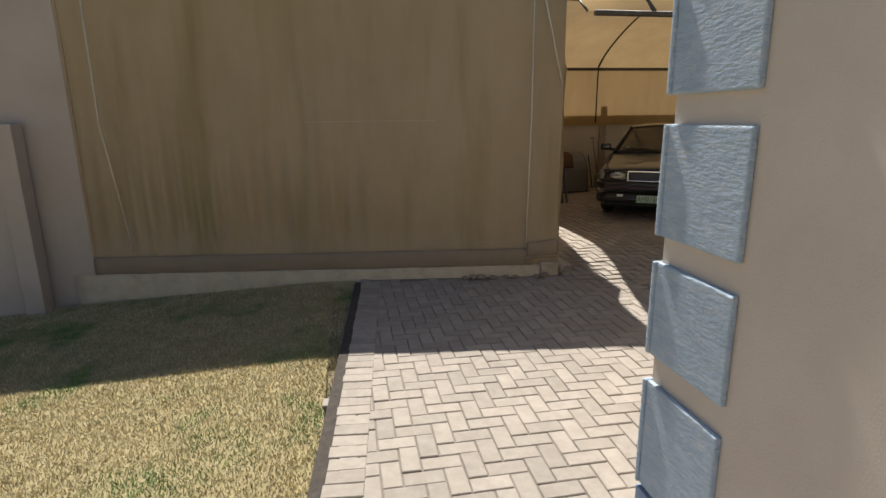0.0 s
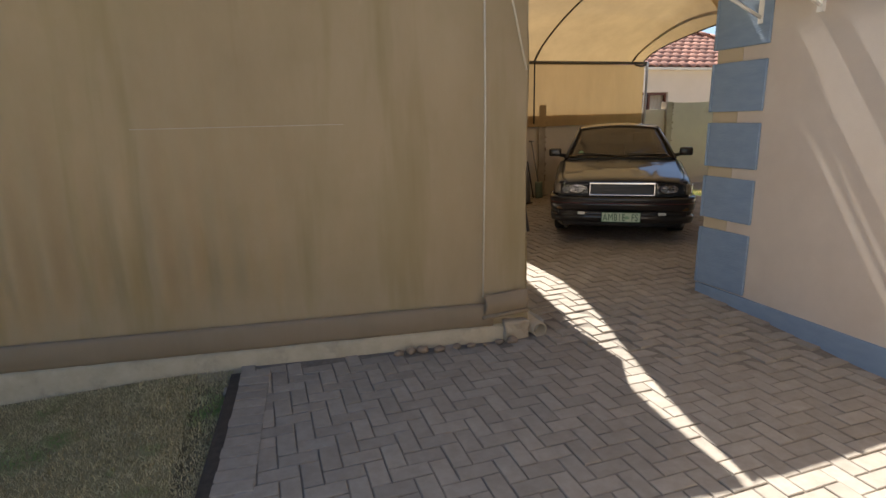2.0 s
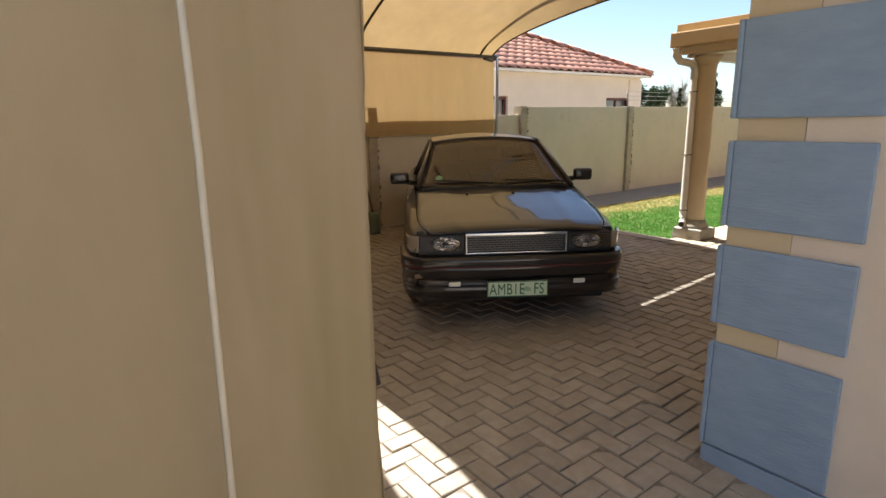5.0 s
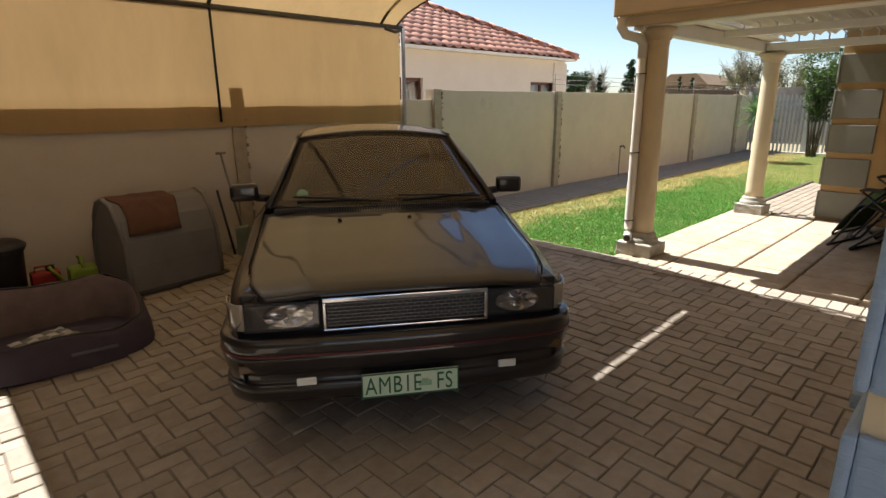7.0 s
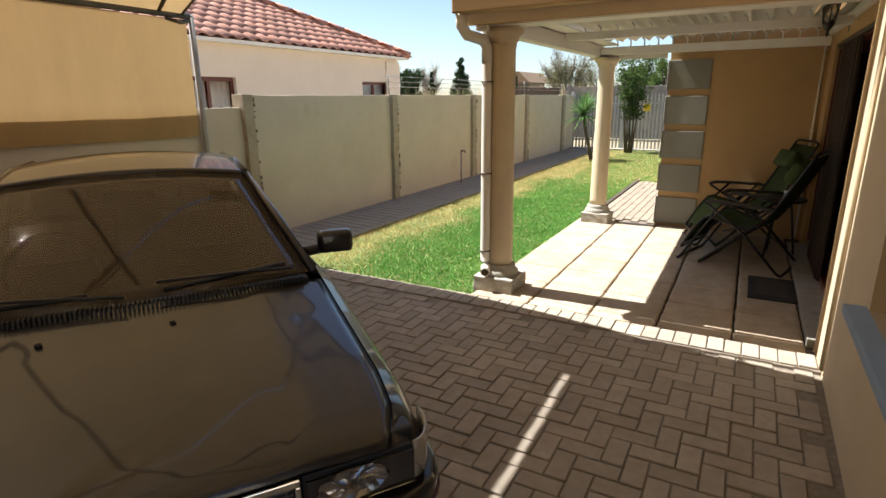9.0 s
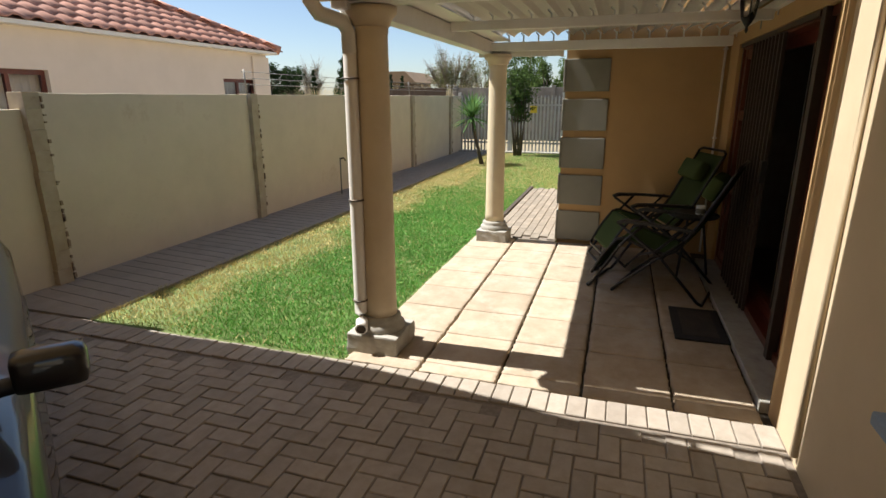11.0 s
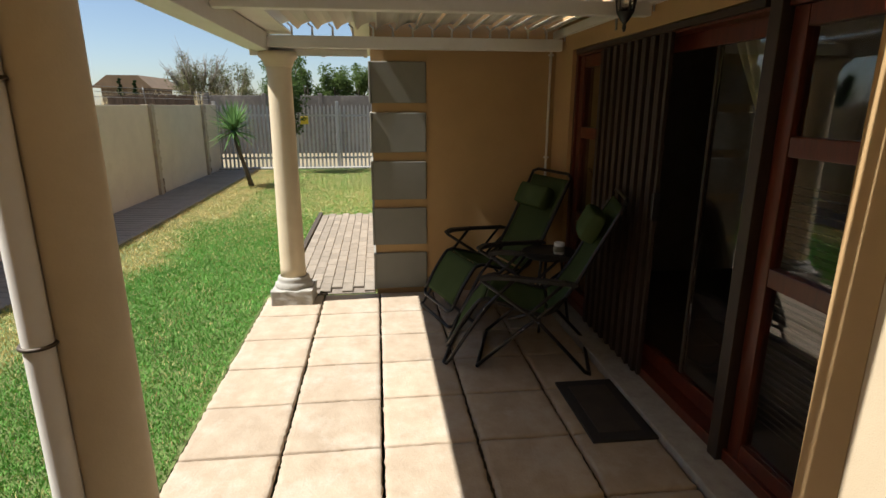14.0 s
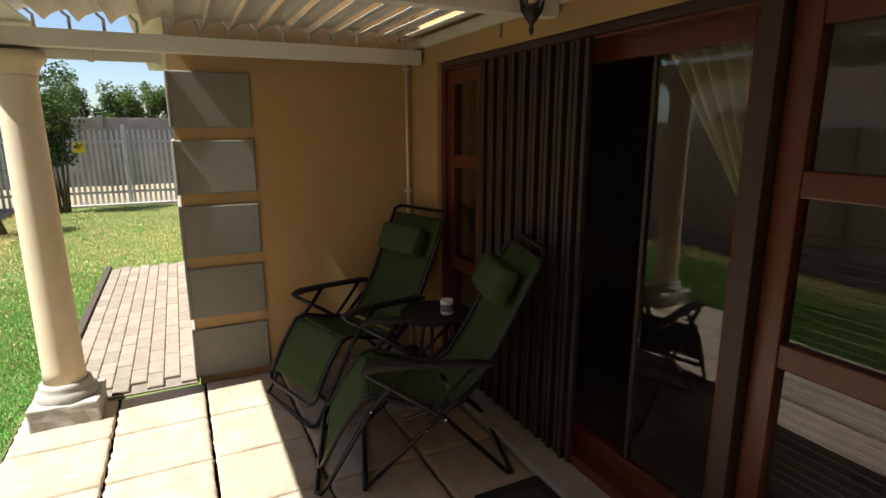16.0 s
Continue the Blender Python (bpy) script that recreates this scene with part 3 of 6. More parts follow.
kerb = bmesh.new()
n = 40
for k in range(n):
    x0, x1 = KX0 - 0.2 + (KX1 + 0.2 - KX0) * k / n, KX0 - 0.2 + (KX1 + 0.2 - KX0) * (k + 1) / n
    sec = [[kerb.verts.new((x, cy(x) + dy + 0.006 * noise.noise(Vector((x * 4, dy * 9, 1))), z + 0.005 * noise.noise(Vector((x * 3, dy, z))))) for dy, z in ((-0.105, -0.9), (-0.10, -0.155), (-0.085, -0.137), (0.12, -0.135), (0.12, -0.9))] for x in (x0, x1)]
    for i in range(4):
        kerb.faces.new((sec[0][i], sec[1][i], sec[1][i + 1], sec[0][i + 1])).smooth = True
    if k in (0, n - 1):
        kerb.faces.new(sec[0 if k == 0 else 1])
bmesh.ops.remove_doubles(kerb, verts=kerb.verts[:], dist=0.0005)
bmesh.ops.recalc_face_normals(kerb, faces=kerb.faces[:])
setting("kerb", kerb, M["kerb"], "low cream painted concrete kerb under the curtain", "kerb")
bm = boxed(KX1 - 0.16, KX1 + 0.05, cy(KX1) - 0.115, cy(KX1) + 0.12, -0.35, -0.10, 0.02)
bmesh.ops.subdivide_edges(bm, edges=bm.edges[:], cuts=3, use_grid_fill=True)
for v in bm.verts:
    v.co += Vector([noise.noise(v.co * 14 + Vector((k * 7, 0, 0))) for k in range(3)]) * 0.016
setting("kerb_end", bm, M["post"], "broken cement end of the kerb", "kerb")
drain = thing("drain_pipe", "grey drain pipe mouth set in mortar beside the kerb", "pipe")
bm = bmesh.new()
px, py = KX1 + 0.125, cy(KX1) - 0.14
ring = []
for y, r in ((0.5, 0.06), (0.0, 0.06), (0.0, 0.048), (0.45, 0.048)):
    ring.append([bm.verts.new((px + r * math.cos(a), py + y, -0.19 + r * math.sin(a))) for a in [2 * math.pi * k / 20 for k in range(20)]])
for a, b in zip(ring, ring[1:]):
    for k in range(20):
        bm.faces.new((a[k], a[(k + 1) % 20], b[(k + 1) % 20], b[k])).smooth = True
bm.faces.new(ring[-1])
part("pipe", bm, M["post"], drain)
bm = boxed(px - 0.09, px + 0.10, py + 0.10, py + 0.5, -0.35, -0.15, 0.03)
bmesh.ops.subdivide_edges(bm, edges=bm.edges[:], cuts=3, use_grid_fill=True)
for v in bm.verts:
    v.co += Vector([noise.noise(v.co * 12 + Vector((k * 7, 3, 0))) for k in range(3)]) * 0.02
part("mortar", bm, M["concrete"], drain)
for k in range(9):
    bm = bmesh.new()
    r = random.uniform(0.016, 0.04)
    sx = KX1 - 0.12 - k * 0.11 + random.uniform(-0.03, 0.03)
    bmesh.ops.create_icosphere(bm, subdivisions=2, radius=r, matrix=Matrix.Translation((sx, cy(sx) - 0.15 - random.uniform(0, 0.03), gz(sx, 5) + r * 0.35)) @ Matrix.Diagonal((1.2, 0.9, 0.7, 1)))
    for v in bm.verts:
        v.co += Vector([noise.noise(v.co * 30 + Vector((j * 7, 3, 0))) for j in range(3)]) * 0.012
    for f in bm.faces:
        f.smooth = True
    tagged(part("stone", bm, M["stone"]), "small brown stone lying against the kerb", "stone", "stones along the kerb")

# front plot: plain wall beyond the curtain and a lower precast wall
setting("wall_garden", boxed(-5.2, KX0 - 0.02, 6.14, 6.34, -1.1, 3.0), M["pale_wall"], "tall pale plastered garden wall", "wall")
wall_c = thing("precast_wall", "pale precast concrete wall with posts beside the front lawn", "wall", kind="structure")
part("post", boxed(-3.68, -3.50, 5.92, 6.12, -1.1, 1.42, 0.01), M["pale_wall"], wall_c)
part("panel", boxed(-5.2, -3.68, 6.0, 6.06, -1.1, 1.36, 0.008), M["pale_wall"], wall_c)
part("post", boxed(-5.38, -5.2, 5.92, 6.12, -1.1, 1.42, 0.01), M["pale_wall"], wall_c)
part("panel", boxed(-8.0, -5.38, 6.0, 6.06, -1.1, 1.36, 0.008), M["pale_wall"], wall_c)

# net roof over the car
carport = thing("carport", "tan shade-net carport on arched steel hoops", "carport")
RY0, RY1, RX0, RX1 = 5.22, 11.15, 2.0, 7.30


def arch(y):
    t = (y - RY0) / (RY1 - RY0)
    return 2.40 + 0.95 * max(0, math.sin(math.pi * t)) ** 0.75


def roof_at(u, v):
    """The net: stretched over the hoops, its free edges drawn in between the corners."""
    y = RY0 + (RY1 - RY0) * v
    pull = math.sin(math.pi * v)
    x0, x1 = 1.90 + 0.68 * smooth(4.9, 8.6, y), 6.87 + 0.32 * smooth(0.35, 0.85, v)
    x = x0 + (x1 - x0) * u
    edge = max(0, 1 - min(u, 1 - u) * 9)
    z = arch(y) - 0.52 * pull * edge ** 1.3
    return (x, y, z)


nb = sheet(64, 32, lambda u, v: roof_at(u, 0.642 * v))
bmesh.ops.delete(nb, geom=[f for f in nb.faces if 3.36 < f.calc_center_median().x < 3.85 and f.calc_center_median().y < 5.75], context="FACES")
part("net_roof", nb, M["net"], carport, "tan shade net stretched over hoops")
part("net_roof", sheet(64, 20, lambda u, v: roof_at(u, 0.6452 + 0.3548 * v)), M["net"], carport)
part("net_seam", sheet(30, 2, lambda u, v: (lambda p: (p[0], p[1], p[2] + 0.006))(roof_at(0.50 * u, 0.638 + 0.016 * v))), M["net"], carport)
part("net_seam", sheet(10, 2, lambda u, v: (lambda p: (p[0], p[1], p[2] + 0.006))(roof_at(0.81 + 0.19 * u, 0.638 + 0.016 * v))), M["net"], carport)
part("net_wall", sheet(40, 10, lambda u, v: (2.1 + (RX1 - 0.06 - 2.1) * u, 11.155 + 0.004 * noise.noise(Vector((u * 14, v * 2, 0))), 1.25 + 0.02 * noise.noise(Vector((u * 5, 0, 0))) + (2.37 - 1.25) * v)), M["net"], carport, "tan net hung over the boundary wall")
for hx in (2.6, 4.85, 6.95):
    pts = [(hx, RY0 + 0.0 + (RY1 - RY0) * k / 24, arch(RY0 + (RY1 - RY0) * k / 24) + 0.012) for k in range(25)]
    part("hoop", tubed(pts, 0.022, 8), M["steel"], carport)
part("beam", tubed([(2.1, RY1, 2.385), (RX1, RY1, 2.40)], 0.028, 8), M["steel"], carport)
part("beam", tubed([(2.0, RY0 + 0.02, 2.39), (RX1 - 0.4, RY0 + 0.02, 2.39)], 0.028, 8), M["steel"], carport)
part("ridge", tubed([(2.6, (RY0 + RY1) / 2, 3.36), (6.95, (RY0 + RY1) / 2, 3.36)], 0.02, 8), M["steel"], carport)
part("pole", tubed([(RX1, RY1, -0.1), (RX1, RY1, 2.42)], 0.03, 10), M["pole"], carport)
part("pole", tubed([(2.06, RY1, -0.25), (2.06, RY1, 2.42)], 0.03, 10), M["pole"], carport)
part("net_strut", tubed([(4.85, 11.135, 2.37), (4.85, 11.135, 1.30)], 0.013, 6), M["black"], carport, "dark steel strut on the net")
part("turnbuckle", tubed([(RX1 - 0.30, RY1 - 0.03, 2.36), (RX1 - 0.15, RY1 - 0.04, 2.33), (RX1, RY1, 2.37)], 0.018, 8), M["steel"], carport)
for u in (0.0, 1.0):
    part("edge_cable", tubed([roof_at(u, k / 24) for k in range(25)], 0.012, 6), M["steel"], carport)
# second shade roof over the curtained bay; left of KX0 an unseen extension blocks sun from the lawn
bay = thing("shade_roof", "brown shade-cloth roof over the curtained bay", "roof")
def bay_at(u, v):
    y = cy(-4.6 + 6.4 * u) + 5.3 * v
    x1 = 1.84 + 0.5 * smooth(5.2, 9.5, y)
    return (-4.6 + (x1 + 4.6) * u, y, 2.88 + 0.2 * math.sin(math.pi * v) * (1 - u ** 4))


part("cloth", sheet(30, 30, bay_at), M["bay_net"], bay)
part("side_cloth", sheet(20, 10, lambda u, v: (2.16 + 0.1 * u, 7.1 + 3.9 * u, -0.05 + 2.85 * v)), M["side_net"], bay)
part("back_cloth", sheet(20, 10, lambda u, v: (KX0 + 5.0 * u, 11.0, 0.0 + 2.9 * v)), M["bay_net"], bay)

# ---- patio ----
def column(x, y, name_label, up=0.0):
    c = thing("column", name_label, "column", (x, y, 0), group="patio columns")
    pl = boxed(-0.175, 0.175, -0.175, 0.175, -0.05, 0.125, 0.012)
    bmesh.ops.subdivide_edges(pl, edges=pl.edges[:], cuts=4, use_grid_fill=True)
    for v in pl.verts:
        v.co += Vector([noise.noise(v.co * 15 + Vector((k * 7 + x, 3, 0))) for k in range(3)]) * 0.010
    part("plinth", pl, M["concrete"], c, "rough grey concrete plinth")
    part("base", lathe(bmesh.new(), [(0.15, 0.11), (0.158, 0.13), (0.158, 0.16), (0.142, 0.175), (0.133, 0.185), (0.135, 0.20), (0.131, 0.215), (0.118, 0.225)], 0, 0), M["concrete"], c)
    prof = [(0.110, 0.22), (0.106, 0.30)] + [(0.106 - 0.012 * k / 10, 0.30 + (1.60 + up) * k / 10) for k in range(1, 11)] + [(0.099, 1.92 + up), (0.099, 1.96 + up)]
    part("shaft", lathe(bmesh.new(), prof, 0, 0), M["cream"], c)
    part("capital", lathe(bmesh.new(), [(r, z + up) for r, z in ((0.10, 1.945), (0.112, 1.955), (0.112, 1.97), (0.125, 1.995), (0.15, 2.02), (0.152, 2.055), (0.12, 2.06))], 0, 0), M["cream"], c)
    return c


COL_A, COL_B = (7.61, 7.91), (10.63, 7.80)
column(*COL_A, "cream painted round column with a rainwater pipe", 0.06)
column(*COL_B, "cream painted round column at the lawn's edge")
dp = thing("rainwater_pipe", "white plastic rainwater pipe strapped to a column", "pipe")
ax, ay = COL_A[0] - 0.07, COL_A[1] + 0.107
part("pipe", tubed([(ax + 0.05, ay + 0.02, 2.18), (ax + 0.02, ay + 0.03, 2.05), (ax - 0.01, ay + 0.005, 1.95), (ax - 0.02, ay - 0.005, 1.85), (ax - 0.03, ay - 0.01, 1.0), (ax - 0.032, ay - 0.01, 0.30), (ax - 0.038, ay - 0.015, 0.25), (ax - 0.055, ay - 0.025, 0.21), (ax - 0.085, ay - 0.04, 0.185), (ax - 0.13, ay - 0.055, 0.175)], 0.04, 14), M["white"], dp)
part("elbow", tubed([(7.30, 8.13, 2.24), (7.31, 8.13, 2.12), (7.36, 8.11, 2.06), (ax - 0.06, ay + 0.02, 2.03), (ax - 0.02, ay, 1.98), (ax - 0.02, ay - 0.005, 1.86)], 0.043, 14), M["white"], dp, "bent white gutter outlet")
# the pipe end is closed; this dark disc paints the shade inside it
part("outlet", tubed([(ax - 0.128, ay - 0.054, 0.1755), (ax - 0.1335, ay - 0.056, 0.174)], 0.031, 14), M["crack"], dp, "dark disc painted as the shaded hollow of the pipe")
for z in (0.34, 1.0, 1.72):
    part("strap", tubed([(ax - 0.03 + 0.045 * math.cos(a), ay - 0.01 + 0.045 * math.sin(a), z) for a in [2 * math.pi * k / 14 for k in range(14)]], 0.006, 6, True), M["steel"], dp)

pergola = thing("louvre_roof", "cream aluminium louvre roof over the patio", "louvre roof")
PX0, PX1, PY1 = 7.34, 10.72, 8.0
# added sheet closing the edge gap, so no sun strips fall on the slabs
part("edge_light_stop", boxed(PX0 + 0.08, PX1 + 0.02, COL_A[1] - 0.22, PY1 + 0.06, 2.20, 2.212), M["white"], pergola)
# front gutter and fascia
part("gutter", boxed(PX0 - 0.10, PX0 + 0.03, HY + 0.02, PY1 + 0.18, 2.20, 2.36, 0.012), M["ochre_trim"], pergola, "ochre painted front gutter")
part("fascia", boxed(PX0 + 0.04, PX0 + 0.075, HY + 0.02, PY1 + 0.19, 2.125, 2.46, 0.006), M["ochre_trim"], pergola)
part("front_beam", boxed(PX0 + 0.10, PX0 + 0.30, HY + 0.02, PY1, 2.12, 2.22, 0.006), M["white"], pergola)
part("side_beam", boxed(PX0 + 0.30, PX1 + 0.02, COL_A[1] - 0.055, COL_A[1] + 0.055, 2.06, 2.19, 0.006), M["white"], pergola)
part("side_gutter", boxed(PX0 + 0.08, 11.2, PY1 - 0.03, PY1 + 0.07, 2.09, 2.19, 0.01), M["white"], pergola)
part("rear_beam", boxed(PX1 - 0.22, PX1 - 0.14, HD + 0.03, COL_A[1] - 0.055, 2.08, 2.17, 0.006), M["white"], pergola)
part("mid_beam", boxed(9.02, 9.09, HD + 0.03, COL_A[1] - 0.055, 2.13, 2.20, 0.006), M["white"], pergola)
part("wall_plate", boxed(PX0 + 0.30, PX1, HD + 0.003, HD + 0.045, 2.19, 2.25, 0.004), M["white"], pergola)
fb = bmesh.new()
box(fb, PX1 - 0.12, PX1 - 0.09, HY + 1.5, COL_A[1] + 0.1, 2.03, 2.14)
for k in range(3):
    box(fb, PX1 - 0.135, PX1 - 0.12, HY + 1.5 + 0.33 * k, HY + 1.53 + 0.33 * k, 2.02, 2.15)
part("end_fascia", fb, M["white"], pergola)


def louvre(y):
    b = bmesh.new()
    prof = [(-0.085, 0.03), (-0.05, 0.038), (0.0, 0.028), (0.05, 0.008), (0.085, -0.03), (0.078, -0.034), (0.045, -0.001), (0.0, 0.019), (-0.05, 0.03), (-0.083, 0.022)]
    prism(b, [(y + p, 2.27 + q) for p, q in prof], "x", PX0 + 0.29, PX1 - 0.03)
    return b


ly = HD + 0.05
while ly < COL_A[1] - 0.12:
    part("louvre", louvre(ly), M["louvre"], pergola)
    for bx in (PX1 - 0.18, 9.055):
        hb = bmesh.new()
        tube(hb, [(bx, ly - 0.05, 2.16), (bx, ly - 0.05, 2.235), (bx, ly - 0.02, 2.262)], 0.0085, 6)
        part("pivot", hb, M["white"], pergola)
    ly += 0.155

# sliding door, sidelights and the folded security gate
door = thing("door_1", "varnished red-brown wooden sliding door standing part open", "door", kind="structure")
DY = HD - 0.08


def wframe(name, x0, x1, z0, z1, w, y0, y1, rails=(), label=""):
    b = bmesh.new()
    box(b, x0, x0 + w, y0, y1, z0, z1, 0.006)
    box(b, x1 - w, x1, y0, y1, z0, z1, 0.006)
    box(b, x0 + w, x1 - w, y0 + 0.002, y1 - 0.002, z1 - w, z1, 0.006)
    box(b, x0 + w, x1 - w, y0 + 0.002, y1 - 0.002, z0, z0 + w * 1.5, 0.006)
    for r in rails:
        box(b, x0 + w, x1 - w, y0 + 0.002, y1 - 0.002, r - w * 0.5, r + w * 0.5, 0.006)
    return part(name, b, M["wood"], door, label)


def pane(x0, x1, z0, z1, y, parent, m=None):
    p = part("pane", boxed(x0, x1, y - 0.003, y + 0.003, z0, z1), m or M["glass"], parent)
    p.visible_shadow = False
    return p


wframe("jamb", 7.475, 10.328, 0.02, DT - 0.003, 0.05, DY - 0.09, DY + 0.05)
side_a = wframe("sidelight", 7.53, 8.03, 0.05, 2.02, 0.08, DY - 0.03, DY + 0.03, (1.50, 0.965))
for z0, z1 in ((0.17, 0.925), (1.005, 1.46), (1.54, 1.94)):
    pane(7.61, 7.95, z0, z1, DY, side_a)
side_b = wframe("sidelight", 9.80, 10.275, 0.05, 2.02, 0.085, DY - 0.03, DY + 0.03, (1.45, 0.78))
for z0, z1 in ((0.18, 0.735), (0.825, 1.405), (1.495, 1.935)):
    pane(9.885, 10.19, z0, z1, DY, side_b)
leaf = wframe("sliding_leaf", 8.11, 9.80, 0.05, 2.03, 0.09, DY - 0.09, DY - 0.04)
pane(8.20, 8.60, 0.185, 1.94, DY - 0.065, leaf)
part("glass_edge", boxed(8.602, 8.622, DY - 0.08, DY - 0.05, 0.185, 1.94, 0.003), M["gate_brown"], leaf)
part("steel_post", boxed(8.035, 8.105, DY + 0.02, DY + 0.078, 0.02, DT - 0.004, 0.004), M["gate_brown"], door, "dark brown steel post")
part("top_track", boxed(8.14, 10.27, DY + 0.04, DY + 0.075, 2.035, 2.07, 0.004), M["gate_brown"], door, "dark steel track")
part("threshold", boxed(7.475, 10.328, DY - 0.1, HY + 0.045, -0.03, 0.035, 0.008), M["concrete"], door, "grey cement threshold")
gate = thing("trellis_gate", "dark brown folding security gate pushed to one side", "security gate")
for k in range(19):
    x = 8.86 + k * 0.05
    part("slat", boxed(x, x + 0.026, DY + 0.045, DY + 0.07 + 0.012 * (k % 2), 0.045, 2.03, 0.003), M["gate_brown"], gate)
part("lock", boxed(8.835, 8.86, DY + 0.05, DY + 0.09, 1.02, 1.18, 0.004), M["black"], gate)
# curtain indoors, tied to one side
drape = thing("drape", "pale green curtain tied back behind the glass door", "curtain")


def drape_at(u, v):
    z = 1.26 + 0.78 * v
    span = 0.03 + 0.52 * v
    return (8.15 + span * u, DY - 0.17 + 0.028 * math.sin(u * 38 + v) - 0.02 * v, z)


part("cloth", sheet(70, 24, drape_at, 0.003), M["drape"], drape)
blind = thing("slatted_blind", "dark slatted blind hanging inside the sidelight", "blind")
for k in range(34):
    part("slat", boxed(7.58, 8.02, DY - 0.085, DY - 0.06, 0.28 + k * 0.032, 0.284 + k * 0.032), M["blind"], blind)

lantern = thing("wall_lantern", "black metal wall lantern with glass sides", "lantern", (0, 0, 0.05))
lx, lyy = 8.98, HD + 0.2
part("cap", lathe(bmesh.new(), [(0.075, 2.235), (0.05, 2.27), (0.015, 2.30), (0.008, 2.33)], lx, lyy, 6), M["black"], lantern)
gb = bmesh.new()
for k in range(6):
    a = math.pi / 3 * k
    tube(gb, [(lx + 0.065 * math.cos(a), lyy + 0.065 * math.sin(a), 2.235), (lx + 0.042 * math.cos(a), lyy + 0.042 * math.sin(a), 2.09)], 0.005, 6)
part("cage", gb, M["black"], lantern)
part("glass_body", lathe(bmesh.new(), [(0.038, 2.09), (0.060, 2.232)], lx, lyy, 6), M["frost"], lantern)
part("foot", lathe(bmesh.new(), [(0.004, 1.99), (0.012, 2.01), (0.008, 2.03), (0.024, 2.05), (0.045, 2.085), (0.044, 2.092)], lx, lyy, 12), M["black"], lantern)
part("arm", tubed([(lx, HD + 0.01, 2.30), (lx, HD + 0.08, 2.36), (lx, lyy, 2.33)], 0.009, 8), M["black"], lantern)
part("wall_plate", boxed(lx - 0.035, lx + 0.035, HD, HD + 0.015, 2.2, 2.36, 0.005), M["black"], lantern)
conduit = thing("conduit", "thin white pipe running down the ochre wall", "pipe")
part("pipe", tubed([(10.735, HD + 0.05, 0.0), (10.735, HD + 0.05, 2.12)], 0.011, 8), M["white"], conduit)
for z in (1.2, 2.06):
    part("clip", boxed(10.718, 10.75, HD + 0.03, HD + 0.07, z, z + 0.015), M["white"], conduit)
wall_mark = thing("wall_socket", "small grey plate fixed over the door", "plate")
part("plate", boxed(9.53, 9.55, HD, HD + 0.008, 2.12, 2.25), M["grey_q"], wall_mark)

mat_thing = thing("door_mat", "dark worn doormat in front of the sliding door", "mat", (8.58, 5.82, 0.0))
part("pad", boxed(-0.31, 0.31, -0.17, 0.18, 0.0, 0.014, 0.004), M["mat_dark"], mat_thing)
part("centre", boxed(-0.24, 0.24, -0.11, 0.12, 0.014, 0.018), M["mat_mid"], mat_thing, "brown bristle centre")

# window of the carport wall
win = thing("window_1", "red-brown wooden window with a pale blue sill", "window", kind="structure")
part("sill", boxed(4.2, 6.27, HY - 0.12, HY + 0.085, 0.655, 0.70, 0.008), M["blue_q"], win, "pale blue painted sill")
b = bmesh.new()
for a in ((4.25, 4.32, 0.72, 1.94), (6.13, 6.2, 0.72, 1.94), (5.19, 5.26, 0.72, 1.94)):
    box(b, a[0], a[1], HY - 0.16, HY - 0.10, a[2], a[3], 0.005)
for z in (0.72, 1.87):
    box(b, 4.32, 6.13, HY - 0.158, HY - 0.102, z, z + 0.07, 0.005)
part("frame", b, M["wood"], win)
pane(4.32, 5.19, 0.79, 1.87, HY - 0.13, win)
pane(5.26, 6.13, 0.79, 1.87, HY - 0.13, win)
# added sheet in place of the unseen, dim room behind the panes
setting("window_backing", boxed(4.2, 6.25, HY - 0.6, HY - 0.5, 0.3, 2.2), M["room"], "added sheet standing for the dim room behind the window", "wall")
cable = thing("wall_cable", "thin pale conduit down the house wall", "pipe")
part("pipe", tubed([(6.98, HY + 0.012, 0.05), (6.98, HY + 0.012, 2.3)], 0.012, 8), M["plaster_y"], cable)

# air conditioner on the side wall
ac = thing("air_conditioner", "white outdoor air-conditioner unit on wall brackets", "air conditioner")
part("case", boxed(3.26, 3.52, 4.50, 5.26, 2.26, 2.56, 0.02), M["white"], ac)
part("fan_grille", lathe(bmesh.new(), [(0.20, -0.005), (0.20, 0.005), (0.17, 0.012)], 0, 0, 24), M["black"], ac).matrix_world = pose(3.255, 4.80, 2.42, 0, -90, 0) @ Matrix.Diagonal((0.65, 0.65, 1, 1))
for y in (4.72, 5.18):
    b = bmesh.new()
    box(b, 3.22, 3.6, y, y + 0.04, 2.225, 2.257)
    box(b, 3.57, 3.6, y, y + 0.04, 2.06, 2.225)
    tube(b, [(3.25, y + 0.02, 2.23), (3.58, y + 0.02, 2.10)], 0.012, 6)
    part("bracket", b, M["white"], ac)
part("hose", tubed([(3.4, 5.26, 2.34), (3.4, 5.34, 2.30), (3.56, 5.36, 2.34), (3.58, 5.36, 2.6)], 0.018, 8), M["white"], ac)


